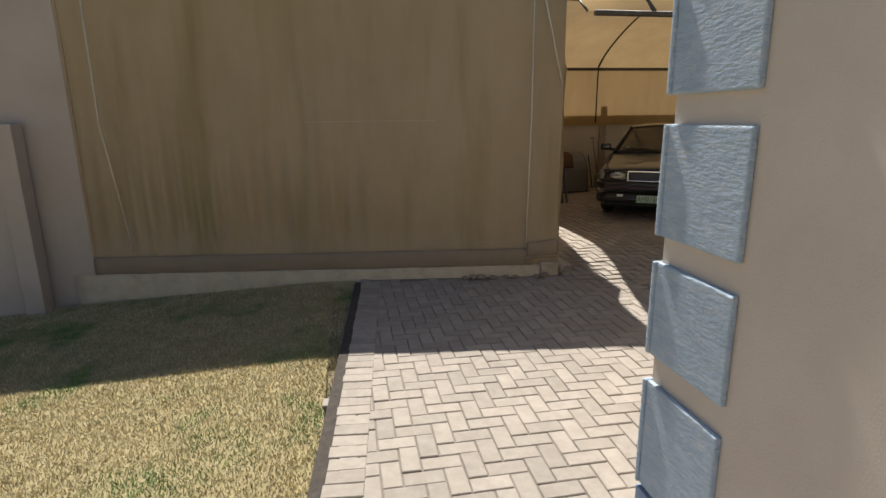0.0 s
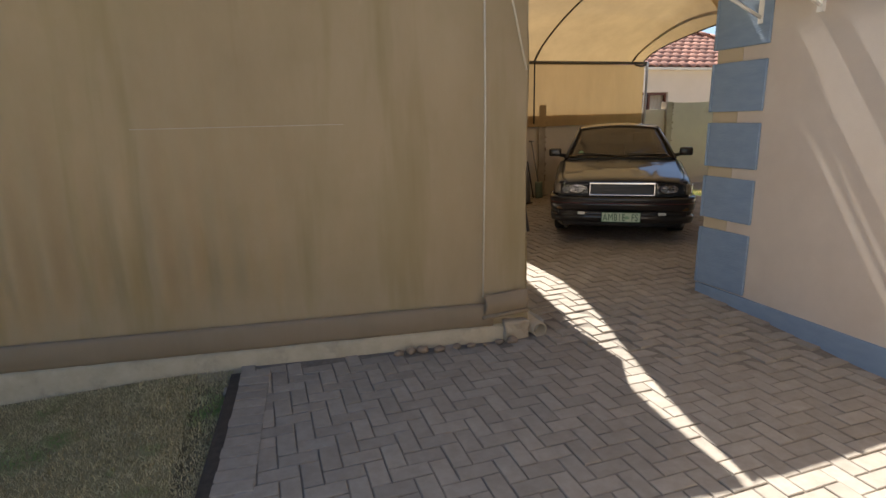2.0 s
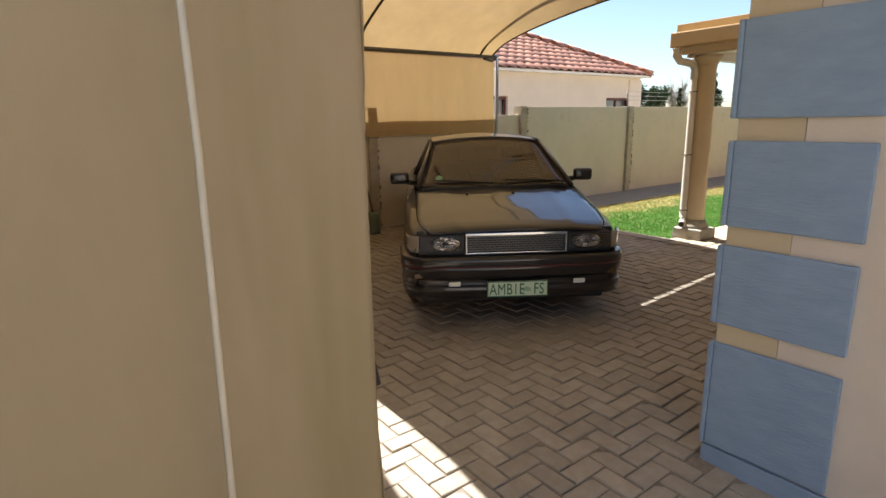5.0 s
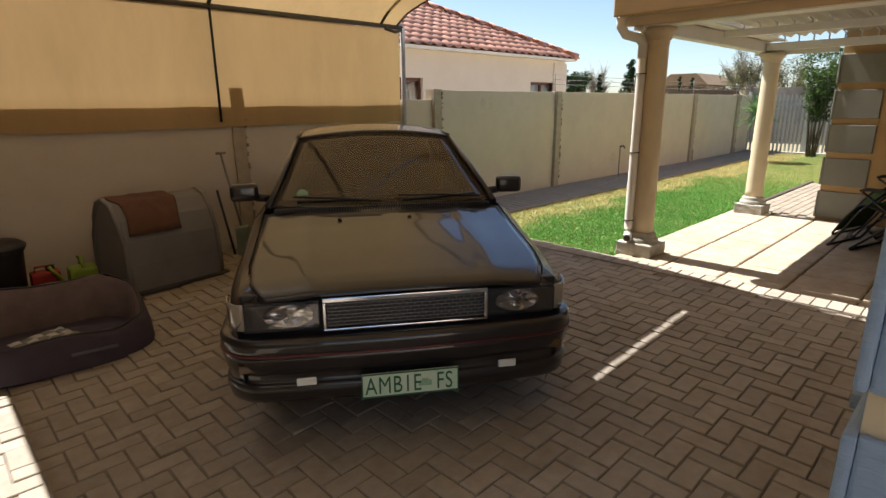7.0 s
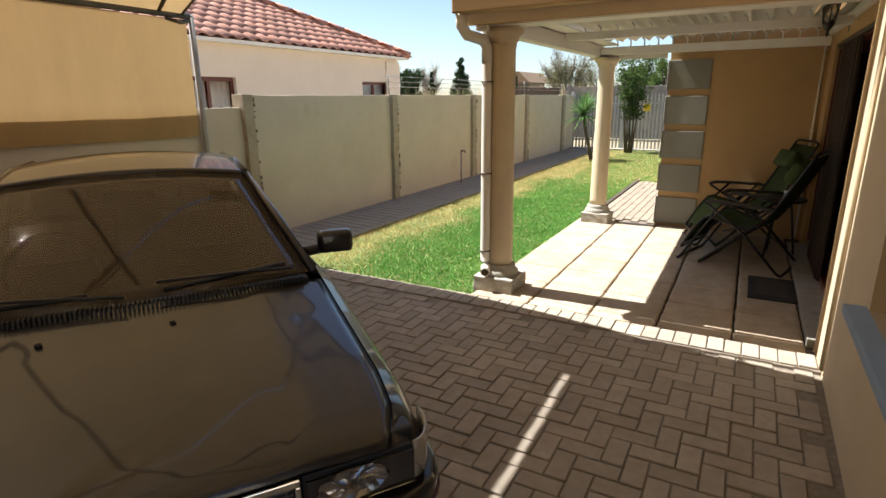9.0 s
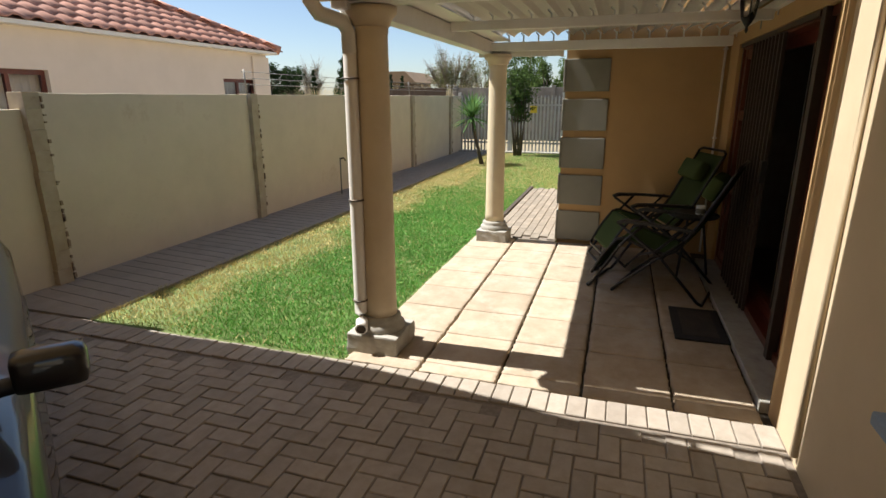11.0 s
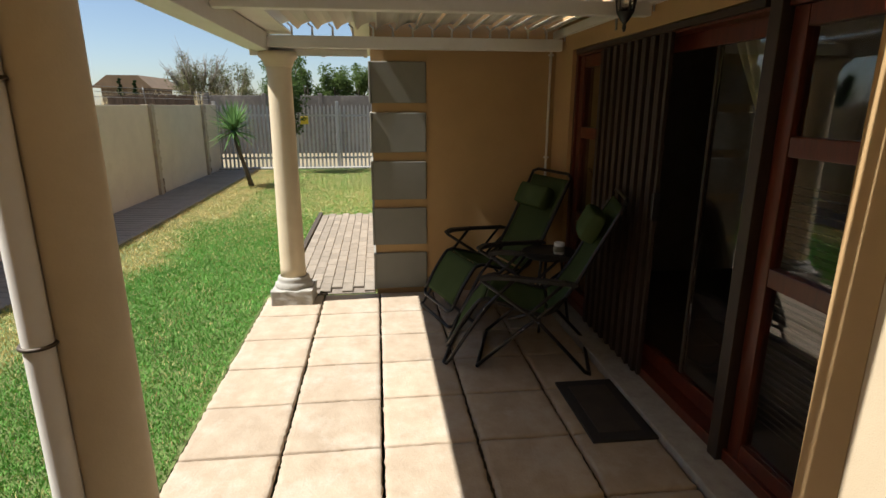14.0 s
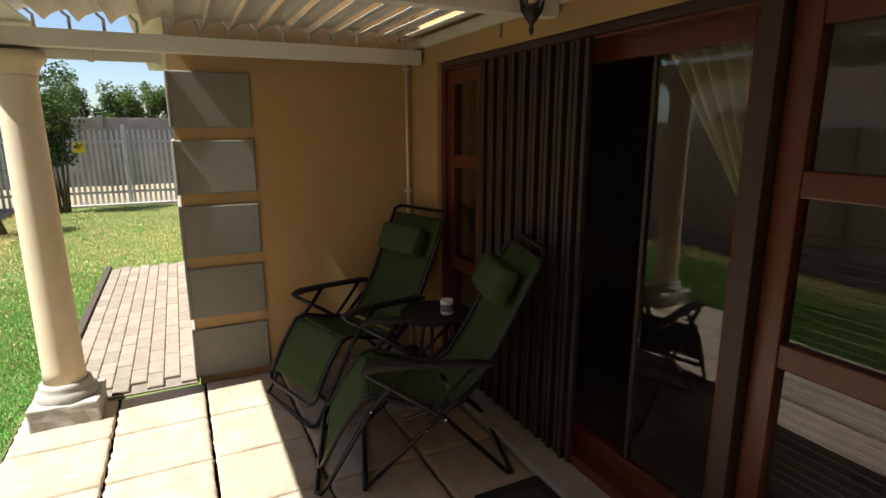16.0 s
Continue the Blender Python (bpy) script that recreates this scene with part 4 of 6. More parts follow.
# ---- reclining chairs ----
def lounge_chair(at, rz, label):
    c = thing("reclining_chair", label, "chair", at, rz, "reclining patio chairs")
    W = 0.27
    prof = [(-0.10, 1.10), (0.02, 0.86), (0.14, 0.62), (0.26, 0.43), (0.34, 0.385), (0.50, 0.42), (0.68, 0.475), (0.74, 0.46), (0.84, 0.32), (0.93, 0.15)]

    def at_len(t):
        t = t * (len(prof) - 1)
        i = min(int(t), len(prof) - 2)
        f = t - i
        return (prof[i][0] * (1 - f) + prof[i + 1][0] * f, prof[i][1] * (1 - f) + prof[i + 1][1] * f)

    def strip(a, b, sag):
        def fn(u, v):
            t = a + (b - a) * v
            y, z = at_len(t)
            s = sag * math.sin(math.pi * u) * math.sin(math.pi * v)
            return (-W + 0.025 + (2 * W - 0.05) * u, y - s * 0.4, z - s)
        return sheet(10, 16, fn, 0.006)
    part("backrest", strip(0.01, 0.40, 0.02), M["green_cloth"], c)
    part("seat", strip(0.43, 0.70, 0.03), M["green_cloth"], c)
    part("leg_rest", strip(0.72, 0.985, 0.015), M["green_cloth"], c)
    for sx in (-W, W):
        part("side_rail", tubed([(sx, *at_len(k / 30)) for k in range(14)], 0.0125, 8), M["chair_tube"], c)
        part("side_rail", tubed([(sx, *at_len(k / 30)) for k in range(13, 31)], 0.0125, 8), M["chair_tube"], c)
        # lacing
        lb = bmesh.new()
        for k in range(46):
            t = 0.03 + 0.94 * k / 45
            y, z = at_len(t)
            y2, z2 = at_len(min(1, t + 0.012))
            tube(lb, [(sx * 0.995, y, z + 0.012), (sx * 0.955, (y + y2) / 2, (z + z2) / 2 + 0.009), (sx * 0.995, y2, z2 + 0.012)], 0.0035, 4)
        part("lacing", lb, M["lace"], c, "zigzag elastic lacing")
        so = sx * 1.10
        part("front_leg", tubed([(so, 0.50, 0.64), (so, 0.70, 0.42), (so, 0.90, 0.08), (so, 0.94, 0.02)], 0.0125, 8), M["chair_tube"], c)
        part("rear_leg", tubed([(so, 0.72, 0.60), (so, 0.36, 0.35), (so, 0.06, 0.04)], 0.0125, 8), M["chair_tube"], c)
        part("cross_leg", tubed([(so * 0.97, 0.20, 0.52), (so * 0.97, 0.45, 0.30), (so * 0.97, 0.74, 0.02)], 0.0125, 8), M["chair_tube"], c)
        part("arm_strut", tubed([(so, 0.20, 0.63), (so, 0.42, 0.40), (so, 0.55, 0.36)], 0.011, 8), M["chair_tube"], c)
        ab = bmesh.new()
        prism(ab, [(0.14, 0.615), (0.2, 0.625), (0.48, 0.64), (0.68, 0.645), (0.74, 0.62), (0.735, 0.60), (0.66, 0.615), (0.46, 0.615), (0.14, 0.595)], "x", so - 0.027, so + 0.027)
        bmesh.ops.bevel(ab, geom=ab.edges[:], offset=0.005, segments=2, affect="EDGES")
        part("armrest", ab, M["black_plastic"], c, "black plastic armrest")
        for z, y in ((0.42, 0.70), (0.35, 0.36), (0.30, 0.45)):
            part("rivet", lathe(bmesh.new(), [(0.007, 0), (0.005, 0.006), (0.001, 0.008)], 0, 0, 8), M["chrome"], c).matrix_local = pose(so + math.copysign(0.012, so), y, z, 0, math.copysign(90, so), 0)
    part("front_base", tubed([(-W * 1.10, 0.94, 0.02), (-W * 1.0, 0.965, 0.0135), (W * 1.0, 0.965, 0.0135), (W * 1.10, 0.94, 0.02)], 0.0125, 8), M["chair_tube"], c)
    part("rear_base", tubed([(-W * 1.10, 0.06, 0.04), (-W * 1.0, 0.03, 0.0135), (W * 1.0, 0.03, 0.0135), (W * 1.10, 0.06, 0.04)], 0.0125, 8), M["chair_tube"], c)
    part("mid_base", tubed([(-W * 1.06, 0.74, 0.0135), (W * 1.06, 0.74, 0.0135)], 0.0125, 8), M["chair_tube"], c)
    part("seat_bar", tubed([(-W * 1.1, 0.36, 0.35), (W * 1.1, 0.36, 0.35)], 0.011, 8), M["chair_tube"], c)
    part("top_bar", tubed([(-W, *prof[0]), (-W * 0.8, prof[0][0] - 0.012, prof[0][1] + 0.022), (W * 0.8, prof[0][0] - 0.012, prof[0][1] + 0.022), (W, *prof[0])], 0.0125, 8), M["chair_tube"], c)
    part("foot_bar", tubed([(-W, *prof[-1]), (-W * 0.85, 0.95, 0.12), (W * 0.85, 0.95, 0.12), (W, *prof[-1])], 0.0125, 8), M["chair_tube"], c)
    pb = boxed(-0.20, 0.20, -0.045, 0.045, -0.095, 0.095, 0.035)
    bmesh.ops.subdivide_edges(pb, edges=pb.edges[:], cuts=2, use_grid_fill=True)
    for v in pb.verts:
        v.co.y *= 1 + 0.35 * math.cos(v.co.x * 6)
    for f in pb.faces:
        f.smooth = True
    part("head_pillow", pb, M["green_cloth"], c, "dark green padded head pillow").matrix_local = pose(0, 0.065, 0.93, 26, 0, 0)
    return c


lounge_chair((10.36, 5.70, 0), 17, "green mesh reclining chair beside the ochre wall")
lounge_chair((9.21, 5.645, 0), -17, "green mesh reclining chair beside the security gate")
table = thing("side_table", "small black side table between the reclining chairs", "table", (9.78, 5.78, 0.07))
part("top", lathe(bmesh.new(), [(0.20, 0.50), (0.215, 0.51), (0.215, 0.525), (0.20, 0.53)], 0, 0, 24), M["black_plastic"], table)
for k in range(3):
    a = 2.1 * k + 0.4
    part("leg", tubed([(0.08 * math.cos(a), 0.08 * math.sin(a), 0.505), (0.17 * math.cos(a), 0.17 * math.sin(a), -0.064)], 0.011, 8), M["black_plastic"], table)
mug = thing("mug", "white enamel mug with a dark pattern on the table", "mug", (9.70, 5.74, 0.601))
part("cup", lathe(bmesh.new(), [(0.034, 0.0), (0.038, 0.004), (0.038, 0.085), (0.034, 0.085), (0.033, 0.02), (0.001, 0.018)], 0, 0, 20), M["enamel"], mug)
part("pattern", lathe(bmesh.new(), [(0.0385, 0.02), (0.0392, 0.022), (0.0392, 0.06), (0.0385, 0.062)], 0, 0, 20), M["grey_q"], mug, "grey pattern band")
part("handle", tubed([(0.037, 0, 0.07), (0.062, 0, 0.062), (0.066, 0, 0.04), (0.058, 0, 0.024), (0.037, 0, 0.02)], 0.005, 8), M["enamel"], mug)

# ---- car ----
def curve(pts, v):
    """Straight pieces through points, slightly eased."""
    if v <= pts[0][0]:
        return pts[0][1]
    for (a, p), (b, q) in zip(pts, pts[1:]):
        if v <= b:
            return p + (q - p) * (v - a) / (b - a)
    return pts[-1][1]


car = thing("car", "dark saloon car with dusty paint parked under the net", "car", (3.983, 7.278, gz(4.3, 7.8) - 0.005), -33.8)
HALF = [(0.0, 0.735), (0.06, 0.765), (0.14, 0.795), (0.30, 0.815), (1.0, 0.826), (2.6, 0.828), (3.5, 0.81), (3.95, 0.77), (4.1, 0.70)]
TOP = [(0.0, 0.722), (0.04, 0.748), (0.12, 0.768), (0.40, 0.815), (0.75, 0.868), (1.06, 0.922), (1.3, 0.930), (3.3, 0.945), (3.5, 0.942), (4.0, 0.915), (4.1, 0.86)]
AX = (0.80, 3.23)


def side_pt(v, s):
    h, t = curve(HALF, v), curve(TOP, v)
    prof = [(h - 0.06, 0.20), (h - 0.012, 0.33), (h, 0.50), (h, 0.60), (h - 0.014, t - 0.105), (h - 0.045, t - 0.05), (h - 0.10, t - 0.012)]
    s *= len(prof) - 1
    i = min(int(s), len(prof) - 2)
    f = s - i
    return (prof[i][0] * (1 - f) + prof[i + 1][0] * f, prof[i][1] * (1 - f) + prof[i + 1][1] * f)


for sx in (-1, 1):
    def wing(u, v):
        w, z = side_pt(4.1 * u, v)
        return (sx * w, 4.1 * u, z)
    wb = sheet(120, 18, wing)
    gone = [f for f in wb.faces if any(math.hypot(f.calc_center_median().y - a, f.calc_center_median().z - 0.28) < 0.335 for a in AX)]
    bmesh.ops.delete(wb, geom=gone, context="FACES")
    part("wing", wb, M["carpaint"], car)
    for a in AX:
        part("wheel_arch", tubed([(sx * (curve(HALF, a) - 0.012), a + 0.335 * math.cos(t), 0.28 + 0.335 * math.sin(t)) for t in [math.pi * (k / 20) * 1.16 - 0.25 for k in range(21)]], 0.014, 8), M["carpaint"], car)


def top_at(v0, v1, inset, lift):
    def fn(u, s):
        v = v0 + (v1 - v0) * u
        h = curve(HALF, v) - 0.10 - inset
        t = curve(TOP, v) - 0.012
        a = 2 * s - 1
        bulge = 0.030 * (1 - a * a) + 0.006 * smooth(0.52, 0.62, abs(a)) * (1 - smooth(0.62, 0.8, abs(a)))
        return (h * a, v - 0.035 * (1 - a * a) * (1 - u), t + bulge + lift)
    return fn


part("bonnet", sheet(40, 40, top_at(0.0, 1.02, 0.006, 0.0), 0.012), M["carpaint"], car, "dusty dark bonnet")
part("boot_lid", sheet(16, 20, top_at(3.35, 4.1, 0.006, 0.0), 0.012), M["carpaint"], car)
part("deck", boxed(-0.70, 0.70, 1.06, 3.36, 0.80, 0.86), M["black"], car)
part("underbody", boxed(-0.70, 0.70, 0.10, 4.0, 0.17, 0.50, 0.03), M["black"], car)
part("rear_panel", boxed(-0.70, 0.70, 4.04, 4.10, 0.25, 0.87, 0.02), M["carpaint"], car)
part("front_panel", boxed(-0.72, 0.72, 0.035, 0.10, 0.42, 0.735, 0.01), M["black"], car)
# grille
grille = part("grille", boxed(-0.355, 0.355, -0.005, 0.034, 0.582, 0.705), M["black"], car, "black honeycomb grille in a bright frame")
fb = bmesh.new()
for x0, x1, z0, z1 in ((-0.37, 0.37, 0.700, 0.722), (-0.37, 0.37, 0.568, 0.580), (-0.37, -0.355, 0.580, 0.700), (0.355, 0.37, 0.580, 0.700)):
    box(fb, x0, x1, -0.032, 0.01, z0, z1, 0.004)
part("grille_frame", fb, M["chrome"], grille, "bright chrome surround")
hb = bmesh.new()
for r in range(7):
    z = 0.590 + r * 0.0165
    box(hb, -0.352, 0.352, -0.018, -0.006, z - 0.0025, z + 0.0025)
    for k in range(20):
        x = -0.35 + (k + 0.5 * (r % 2)) * 0.035
        if x < 0.345 and r < 6:
            box(hb, x, x + 0.004, -0.016, -0.006, z + 0.0025, z + 0.014)
part("honeycomb", hb, M["grille_bar"], grille)
for sx in (-1, 1):
    lamp = part("headlight", boxed(min(sx * 0.38, sx * 0.70), max(sx * 0.38, sx * 0.70), 0.0, 0.04, 0.588, 0.705, 0.008), M["black"], car, "rectangular headlight with clear lens")
    for cx, rad in ((0.515, 0.050),):
        rb = bmesh.new()
        bowl = []
        for r, dy in ((rad, -0.016), (rad * 0.75, -0.006), (rad * 0.45, -0.003), (rad * 0.2, -0.010), (0.004, -0.012)):
            bowl.append([rb.verts.new((sx * cx + r * 2.1 * math.cos(a), dy + random.uniform(-0.006, 0.006), 0.647 + r * math.sin(a))) for k, a in enumerate([2 * math.pi * k / 24 for k in range(24)])])
        for a, b in zip(bowl, bowl[1:]):
            for k in range(24):
                rb.faces.new((a[k], a[(k + 1) % 24], b[(k + 1) % 24], b[k]))
        part("reflector", rb, M["lamp_chrome"], lamp)
    g = part("lens", boxed(min(sx * 0.385, sx * 0.695), max(sx * 0.385, sx * 0.695), -0.026, -0.018, 0.592, 0.701, 0.003), M["clear"], lamp)
    g.visible_shadow = False

    def corner(u, v):
        a = u
        x = 0.705 + 0.095 * math.sin(a * math.pi / 2)
        y = 0.0 + 0.17 * (1 - math.cos(a * math.pi / 2))
        return (sx * x, y, 0.585 + 0.12 * v)
    part("corner_lamp", sheet(10, 4, corner, 0.01), M["lamp_corner"], car, "clear corner indicator lamp")
    part("fog_reflector", boxed(sx * 0.455 - 0.042, sx * 0.455 + 0.042, -0.082, -0.068, 0.345, 0.378, 0.004), M["enamel"], car, "small white bumper lamp")
    part("bumper_lamp", boxed(sx * 0.66 - 0.085, sx * 0.66 + 0.085, -0.03, 0.03, 0.395, 0.435, 0.006), M["amber"], car, "dark amber bumper indicator").matrix_local = pose(0, 0.005, 0, 0, 0, 0)
    # mirror
    mb = boxed(-0.085, 0.085, -0.045, 0.045, -0.055, 0.055, 0.028)
    for f in mb.faces:
        f.smooth = True
    mir = part("wing_mirror", mb, M["carpaint"], car)
    mir.matrix_local = pose(sx * 0.865, 1.28, 1.0, 0, 0, sx * -8)
    part("mirror_arm", tubed([(sx * 0.72, 1.34, 0.945), (sx * 0.80, 1.31, 0.96)], 0.025, 8), M["black"], car)
    # wheels
    for a in AX:
        wh = new("wheel")
        wh.parent = car
        wh.matrix_local = pose(sx * 0.72, a, 0.285, 0, sx * 90, 0)
        part("tyre", lathe(bmesh.new(), [(0.19, -0.085), (0.26, -0.09), (0.283, -0.075), (0.287, 0.0), (0.283, 0.075), (0.26, 0.09), (0.19, 0.085)], 0, 0, 32), M["rubber"], wh)
        part("rim", lathe(bmesh.new(), [(0.19, -0.05), (0.19, 0.07), (0.17, 0.075), (0.155, 0.04), (0.05, 0.05), (0.02, 0.06)], 0, 0, 24), M["rim"], wh)

# bumper: a section swept round the nose
BUMP = [(0.235, 0.03), (0.245, -0.015), (0.30, -0.035), (0.33, -0.03), (0.338, -0.012), (0.385, -0.012), (0.392, -0.03), (0.44, -0.045), (0.46, -0.05), (0.475, -0.047), (0.485, -0.05), (0.535, -0.052), (0.552, -0.035), (0.560, 0.02), (0.556, 0.08)]


def bump_path(u):
    a = 2 * u - 1
    s = abs(a)
    if s < 0.62:
        x = s / 0.62 * 0.62
        y = -0.03 + 0.03 * (x / 0.62) ** 2
        nx, ny = 0.1 * s, -1
    elif s < 0.82:
        t = (s - 0.62) / 0.20 * math.pi / 2
        x, y = 0.62 + 0.19 * math.sin(t), 0.17 - 0.17 * math.cos(t)
        nx, ny = math.sin(t), -math.cos(t)
    else:
        x, y = 0.81 + 0.015 * (s - 0.82) / 0.18, 0.17 + 0.27 * (s - 0.82) / 0.18
        nx, ny = 1, 0
    return math.copysign(x, a), y, math.copysign(nx, a), ny


def bump_at(u, v):
    x, y, nx, ny = bump_path(u)
    t = v * (len(BUMP) - 1)
    i = min(int(t), len(BUMP) - 2)
    f = t - i
    z, o = BUMP[i][0] * (1 - f) + BUMP[i + 1][0] * f, -(BUMP[i][1] * (1 - f) + BUMP[i + 1][1] * f)
    return (x + nx * o * 0.6, y + ny * o, z)


part("bumper", sheet(90, 42, bump_at), M["carpaint"], car, "dark wrap-round bumper")
part("stripe", tubed([(lambda x, y, nx, ny: (x + nx * 0.031, y + ny * 0.0515, 0.480))(*bump_path(0.06 + 0.88 * k / 70)) for k in range(71)], 0.006, 6), M["red_stripe"], car, "thin dark red bumper stripe")
rear_b = part("rear_bumper", boxed(-0.78, 0.78, 4.0, 4.2, 0.26, 0.55, 0.05), M["carpaint"], car)
# number plate
plate = part("number_plate", boxed(-0.22, 0.22, -0.098, -0.090, 0.262, 0.378, 0.003), M["plate"], car, "white and green number plate")
bm = bmesh.new()
for x0, x1, z0, z1 in ((-0.22, 0.22, 0.372, 0.378), (-0.22, 0.22, 0.262, 0.268), (-0.22, -0.214, 0.268, 0.372), (0.214, 0.22, 0.268, 0.372)):
    box(bm, x0, x1, -0.101, -0.098, z0, z1)
part("plate_border", bm, M["plate_green"], plate)


def lettering(text, x, size, z, squeeze=0.78):
    cu = bpy.data.curves.new("text", "FONT")
    cu.body, cu.size, cu.extrude = text, size, 0.0008
    cu.space_character = 1.08
    cu.offset = 0.0
    tmp = bpy.data.objects.new("text", cu)
    me = bpy.data.meshes.new_from_object(tmp)
    bpy.data.objects.remove(tmp)
    me.materials.clear()
    me.materials.append(M["plate_green"])
    ob = new("lettering", me)
    ob.parent = plate
    ob.matrix_local = pose(x, -0.0995, z, 90, 0, 0) @ Matrix.Diagonal((squeeze, 1, 1, 1))
    return ob


lettering("AMB1E", -0.205, 0.118, 0.279, 0.68)
lettering("FS", 0.115, 0.118, 0.279, 0.68)
bm = bmesh.new()
box(bm, 0.035, 0.095, -0.1002, -0.098, 0.30, 0.325)
box(bm, 0.05, 0.08, -0.1002, -0.098, 0.325, 0.335)
part("emblem", bm, M["plate_emblem"], plate, "pale green crest shape")

# greenhouse
def quad_at(p00, p10, p01, p11, bow=0.0, axis=1, rise=0.0):
    def fn(u, v):
        p = [(p00[k] * (1 - u) + p10[k] * u) * (1 - v) + (p01[k] * (1 - u) + p11[k] * u) * v for k in range(3)]
        p[axis] += bow * 4 * u * (1 - u)
        p[2] += rise * 4 * u * (1 - u) * v
        return tuple(p)
    return fn


ws = part("windscreen", sheet(16, 10, quad_at((-0.675, 1.05, 0.935), (0.675, 1.05, 0.935), (-0.525, 1.79, 1.300), (0.525, 1.79, 1.300), -0.07, 1, 0.042), 0.005), M["car_glass"], car, "dusty tinted windscreen")
rg = part("rear_window", sheet(12, 8, quad_at((-0.64, 3.38, 0.95), (0.64, 3.38, 0.95), (-0.53, 2.86, 1.305), (0.53, 2.86, 1.305), 0.05, 1, 0.042), 0.005), M["car_glass"], car)
for sx in (-1, 1):
    for n, y0, y1, t0, t1 in (("side_window", 1.22, 2.18, 1.88, 2.20), ("side_window", 2.26, 3.05, 2.28, 2.82)):
        part(n, sheet(8, 8, quad_at((sx * 0.715, y0, 0.94), (sx * 0.715, y1, 0.945), (sx * 0.545, t0, 1.29), (sx * 0.545, t1, 1.295)), 0.004), M["car_glass"], car)
    part("pillar", tubed([(sx * 0.70, 1.05, 0.925), (sx * 0.625, 1.42, 1.12), (sx * 0.545, 1.80, 1.297)], 0.019, 8), M["carpaint"], car)
    part("pillar", tubed([(sx * 0.718, 2.22, 0.93), (sx * 0.545, 2.24, 1.30)], 0.03, 8), M["carpaint"], car)
    part("pillar", sheet(4, 8, quad_at((sx * 0.72, 3.02, 0.93), (sx * 0.70, 3.42, 0.93), (sx * 0.545, 2.80, 1.30), (sx * 0.545, 2.90, 1.305)), 0.01), M["carpaint"], car)
    part("roof_rail", tubed([(sx * 0.545, 1.79, 1.298), (sx * 0.55, 2.3, 1.315), (sx * 0.545, 2.88, 1.302)], 0.02, 8), M["carpaint"], car)
    part("belt_strip", tubed([(sx * 0.722, 1.15, 0.93), (sx * 0.728, 2.2, 0.937), (sx * 0.722, 3.1, 0.94)], 0.012, 6), M["black"], car)


def roof_pt(u, v):
    a = 2 * u - 1
    return (0.545 * a, 1.775 + 1.10 * v - 0.06 * (1 - a * a) * (1 - 2 * v), 1.303 + 0.045 * (1 - a * a) + 0.03 * math.sin(math.pi * v))


part("roof", sheet(24, 20, roof_pt, 0.02), M["carpaint"], car, "dusty dark roof")
cowl = bmesh.new()
box(cowl, -0.66, 0.66, 1.0, 1.06, 0.895, 0.925)
part("cowl", cowl, M["black"], car)
vb = bmesh.new()
for k in range(84):
    x = -0.63 + k * 0.0152
    box(vb, x, x + 0.007, 0.985 - 0.055 * (1 - (x / 0.65) ** 2), 1.02 - 0.055 * (1 - (x / 0.65) ** 2), 0.915, 0.934 + 0.012 * (1 - (x / 0.65) ** 2))
part("cowl_vent", vb, M["black"], car, "black slotted vent under the windscreen")


def on_glass(x, v, lift=0.012):
    u = x / 0.6
    return (x, 1.05 + 0.74 * v - 0.07 * (1 - u * u) - lift, 0.935 + 0.365 * v + lift)


for x0, x1 in ((-0.03, -0.55), (0.60, 0.08)):
    wp = part("wiper", tubed([on_glass(x0, 0.01, 0.03), on_glass((x0 + x1) / 2, 0.06, 0.03), on_glass(x1, 0.09, 0.022)], 0.007, 6), M["black"], car)
    part("blade", tubed([on_glass(x0 - 0.12 if x0 < 0.3 else x0 - 0.02, 0.075), on_glass(x1 + 0.02, 0.045)], 0.009, 6), M["black"], wp)
for sx in (-0.28, 0.12):
    part("washer_jet", lathe(bmesh.new(), [(0.012, 0.0), (0.010, 0.010), (0.003, 0.014)], 0, 0, 10), M["black"], car).matrix_local = pose(sx, 0.80, 0.893, 0, 0, 0)
disc = bmesh.new()
bmesh.ops.create_cone(disc, cap_ends=True, segments=24, radius1=0.035, radius2=0.035, depth=0.003)
part("licence_disc", disc, M["plate_emblem"], car, "round pale licence disc").matrix_local = pose(-0.50, 1.12, 1.00, 64, 0, 0) @ Matrix.Translation((0, 0, -0.012))
part("rear_view_mirror", boxed(-0.11, 0.11, 1.72, 1.74, 1.205, 1.255, 0.008), M["black"], car)
part("dashboard", boxed(-0.64, 0.64, 1.15, 1.5, 0.84, 0.915, 0.03), M["seat_cloth"], car)
for sx in (-0.34, 0.34):
    part("front_seat", boxed(sx - 0.23, sx + 0.23, 2.05, 2.2, 0.5, 1.08, 0.05), M["seat_cloth"], car)
    part("headrest", boxed(sx - 0.12, sx + 0.12, 2.09, 2.17, 1.1, 1.22, 0.03), M["seat_cloth"], car)
part("rear_seat", boxed(-0.6, 0.6, 2.9, 3.05, 0.5, 1.03, 0.05), M["seat_cloth"], car)
part("steering_wheel", tubed([(-0.34 + 0.18 * math.cos(a), 1.62 + 0.07 * math.sin(a), 0.92 + 0.165 * math.sin(a)) for a in [2 * math.pi * k / 24 for k in range(24)]], 0.013, 8, True), M["black"], car)

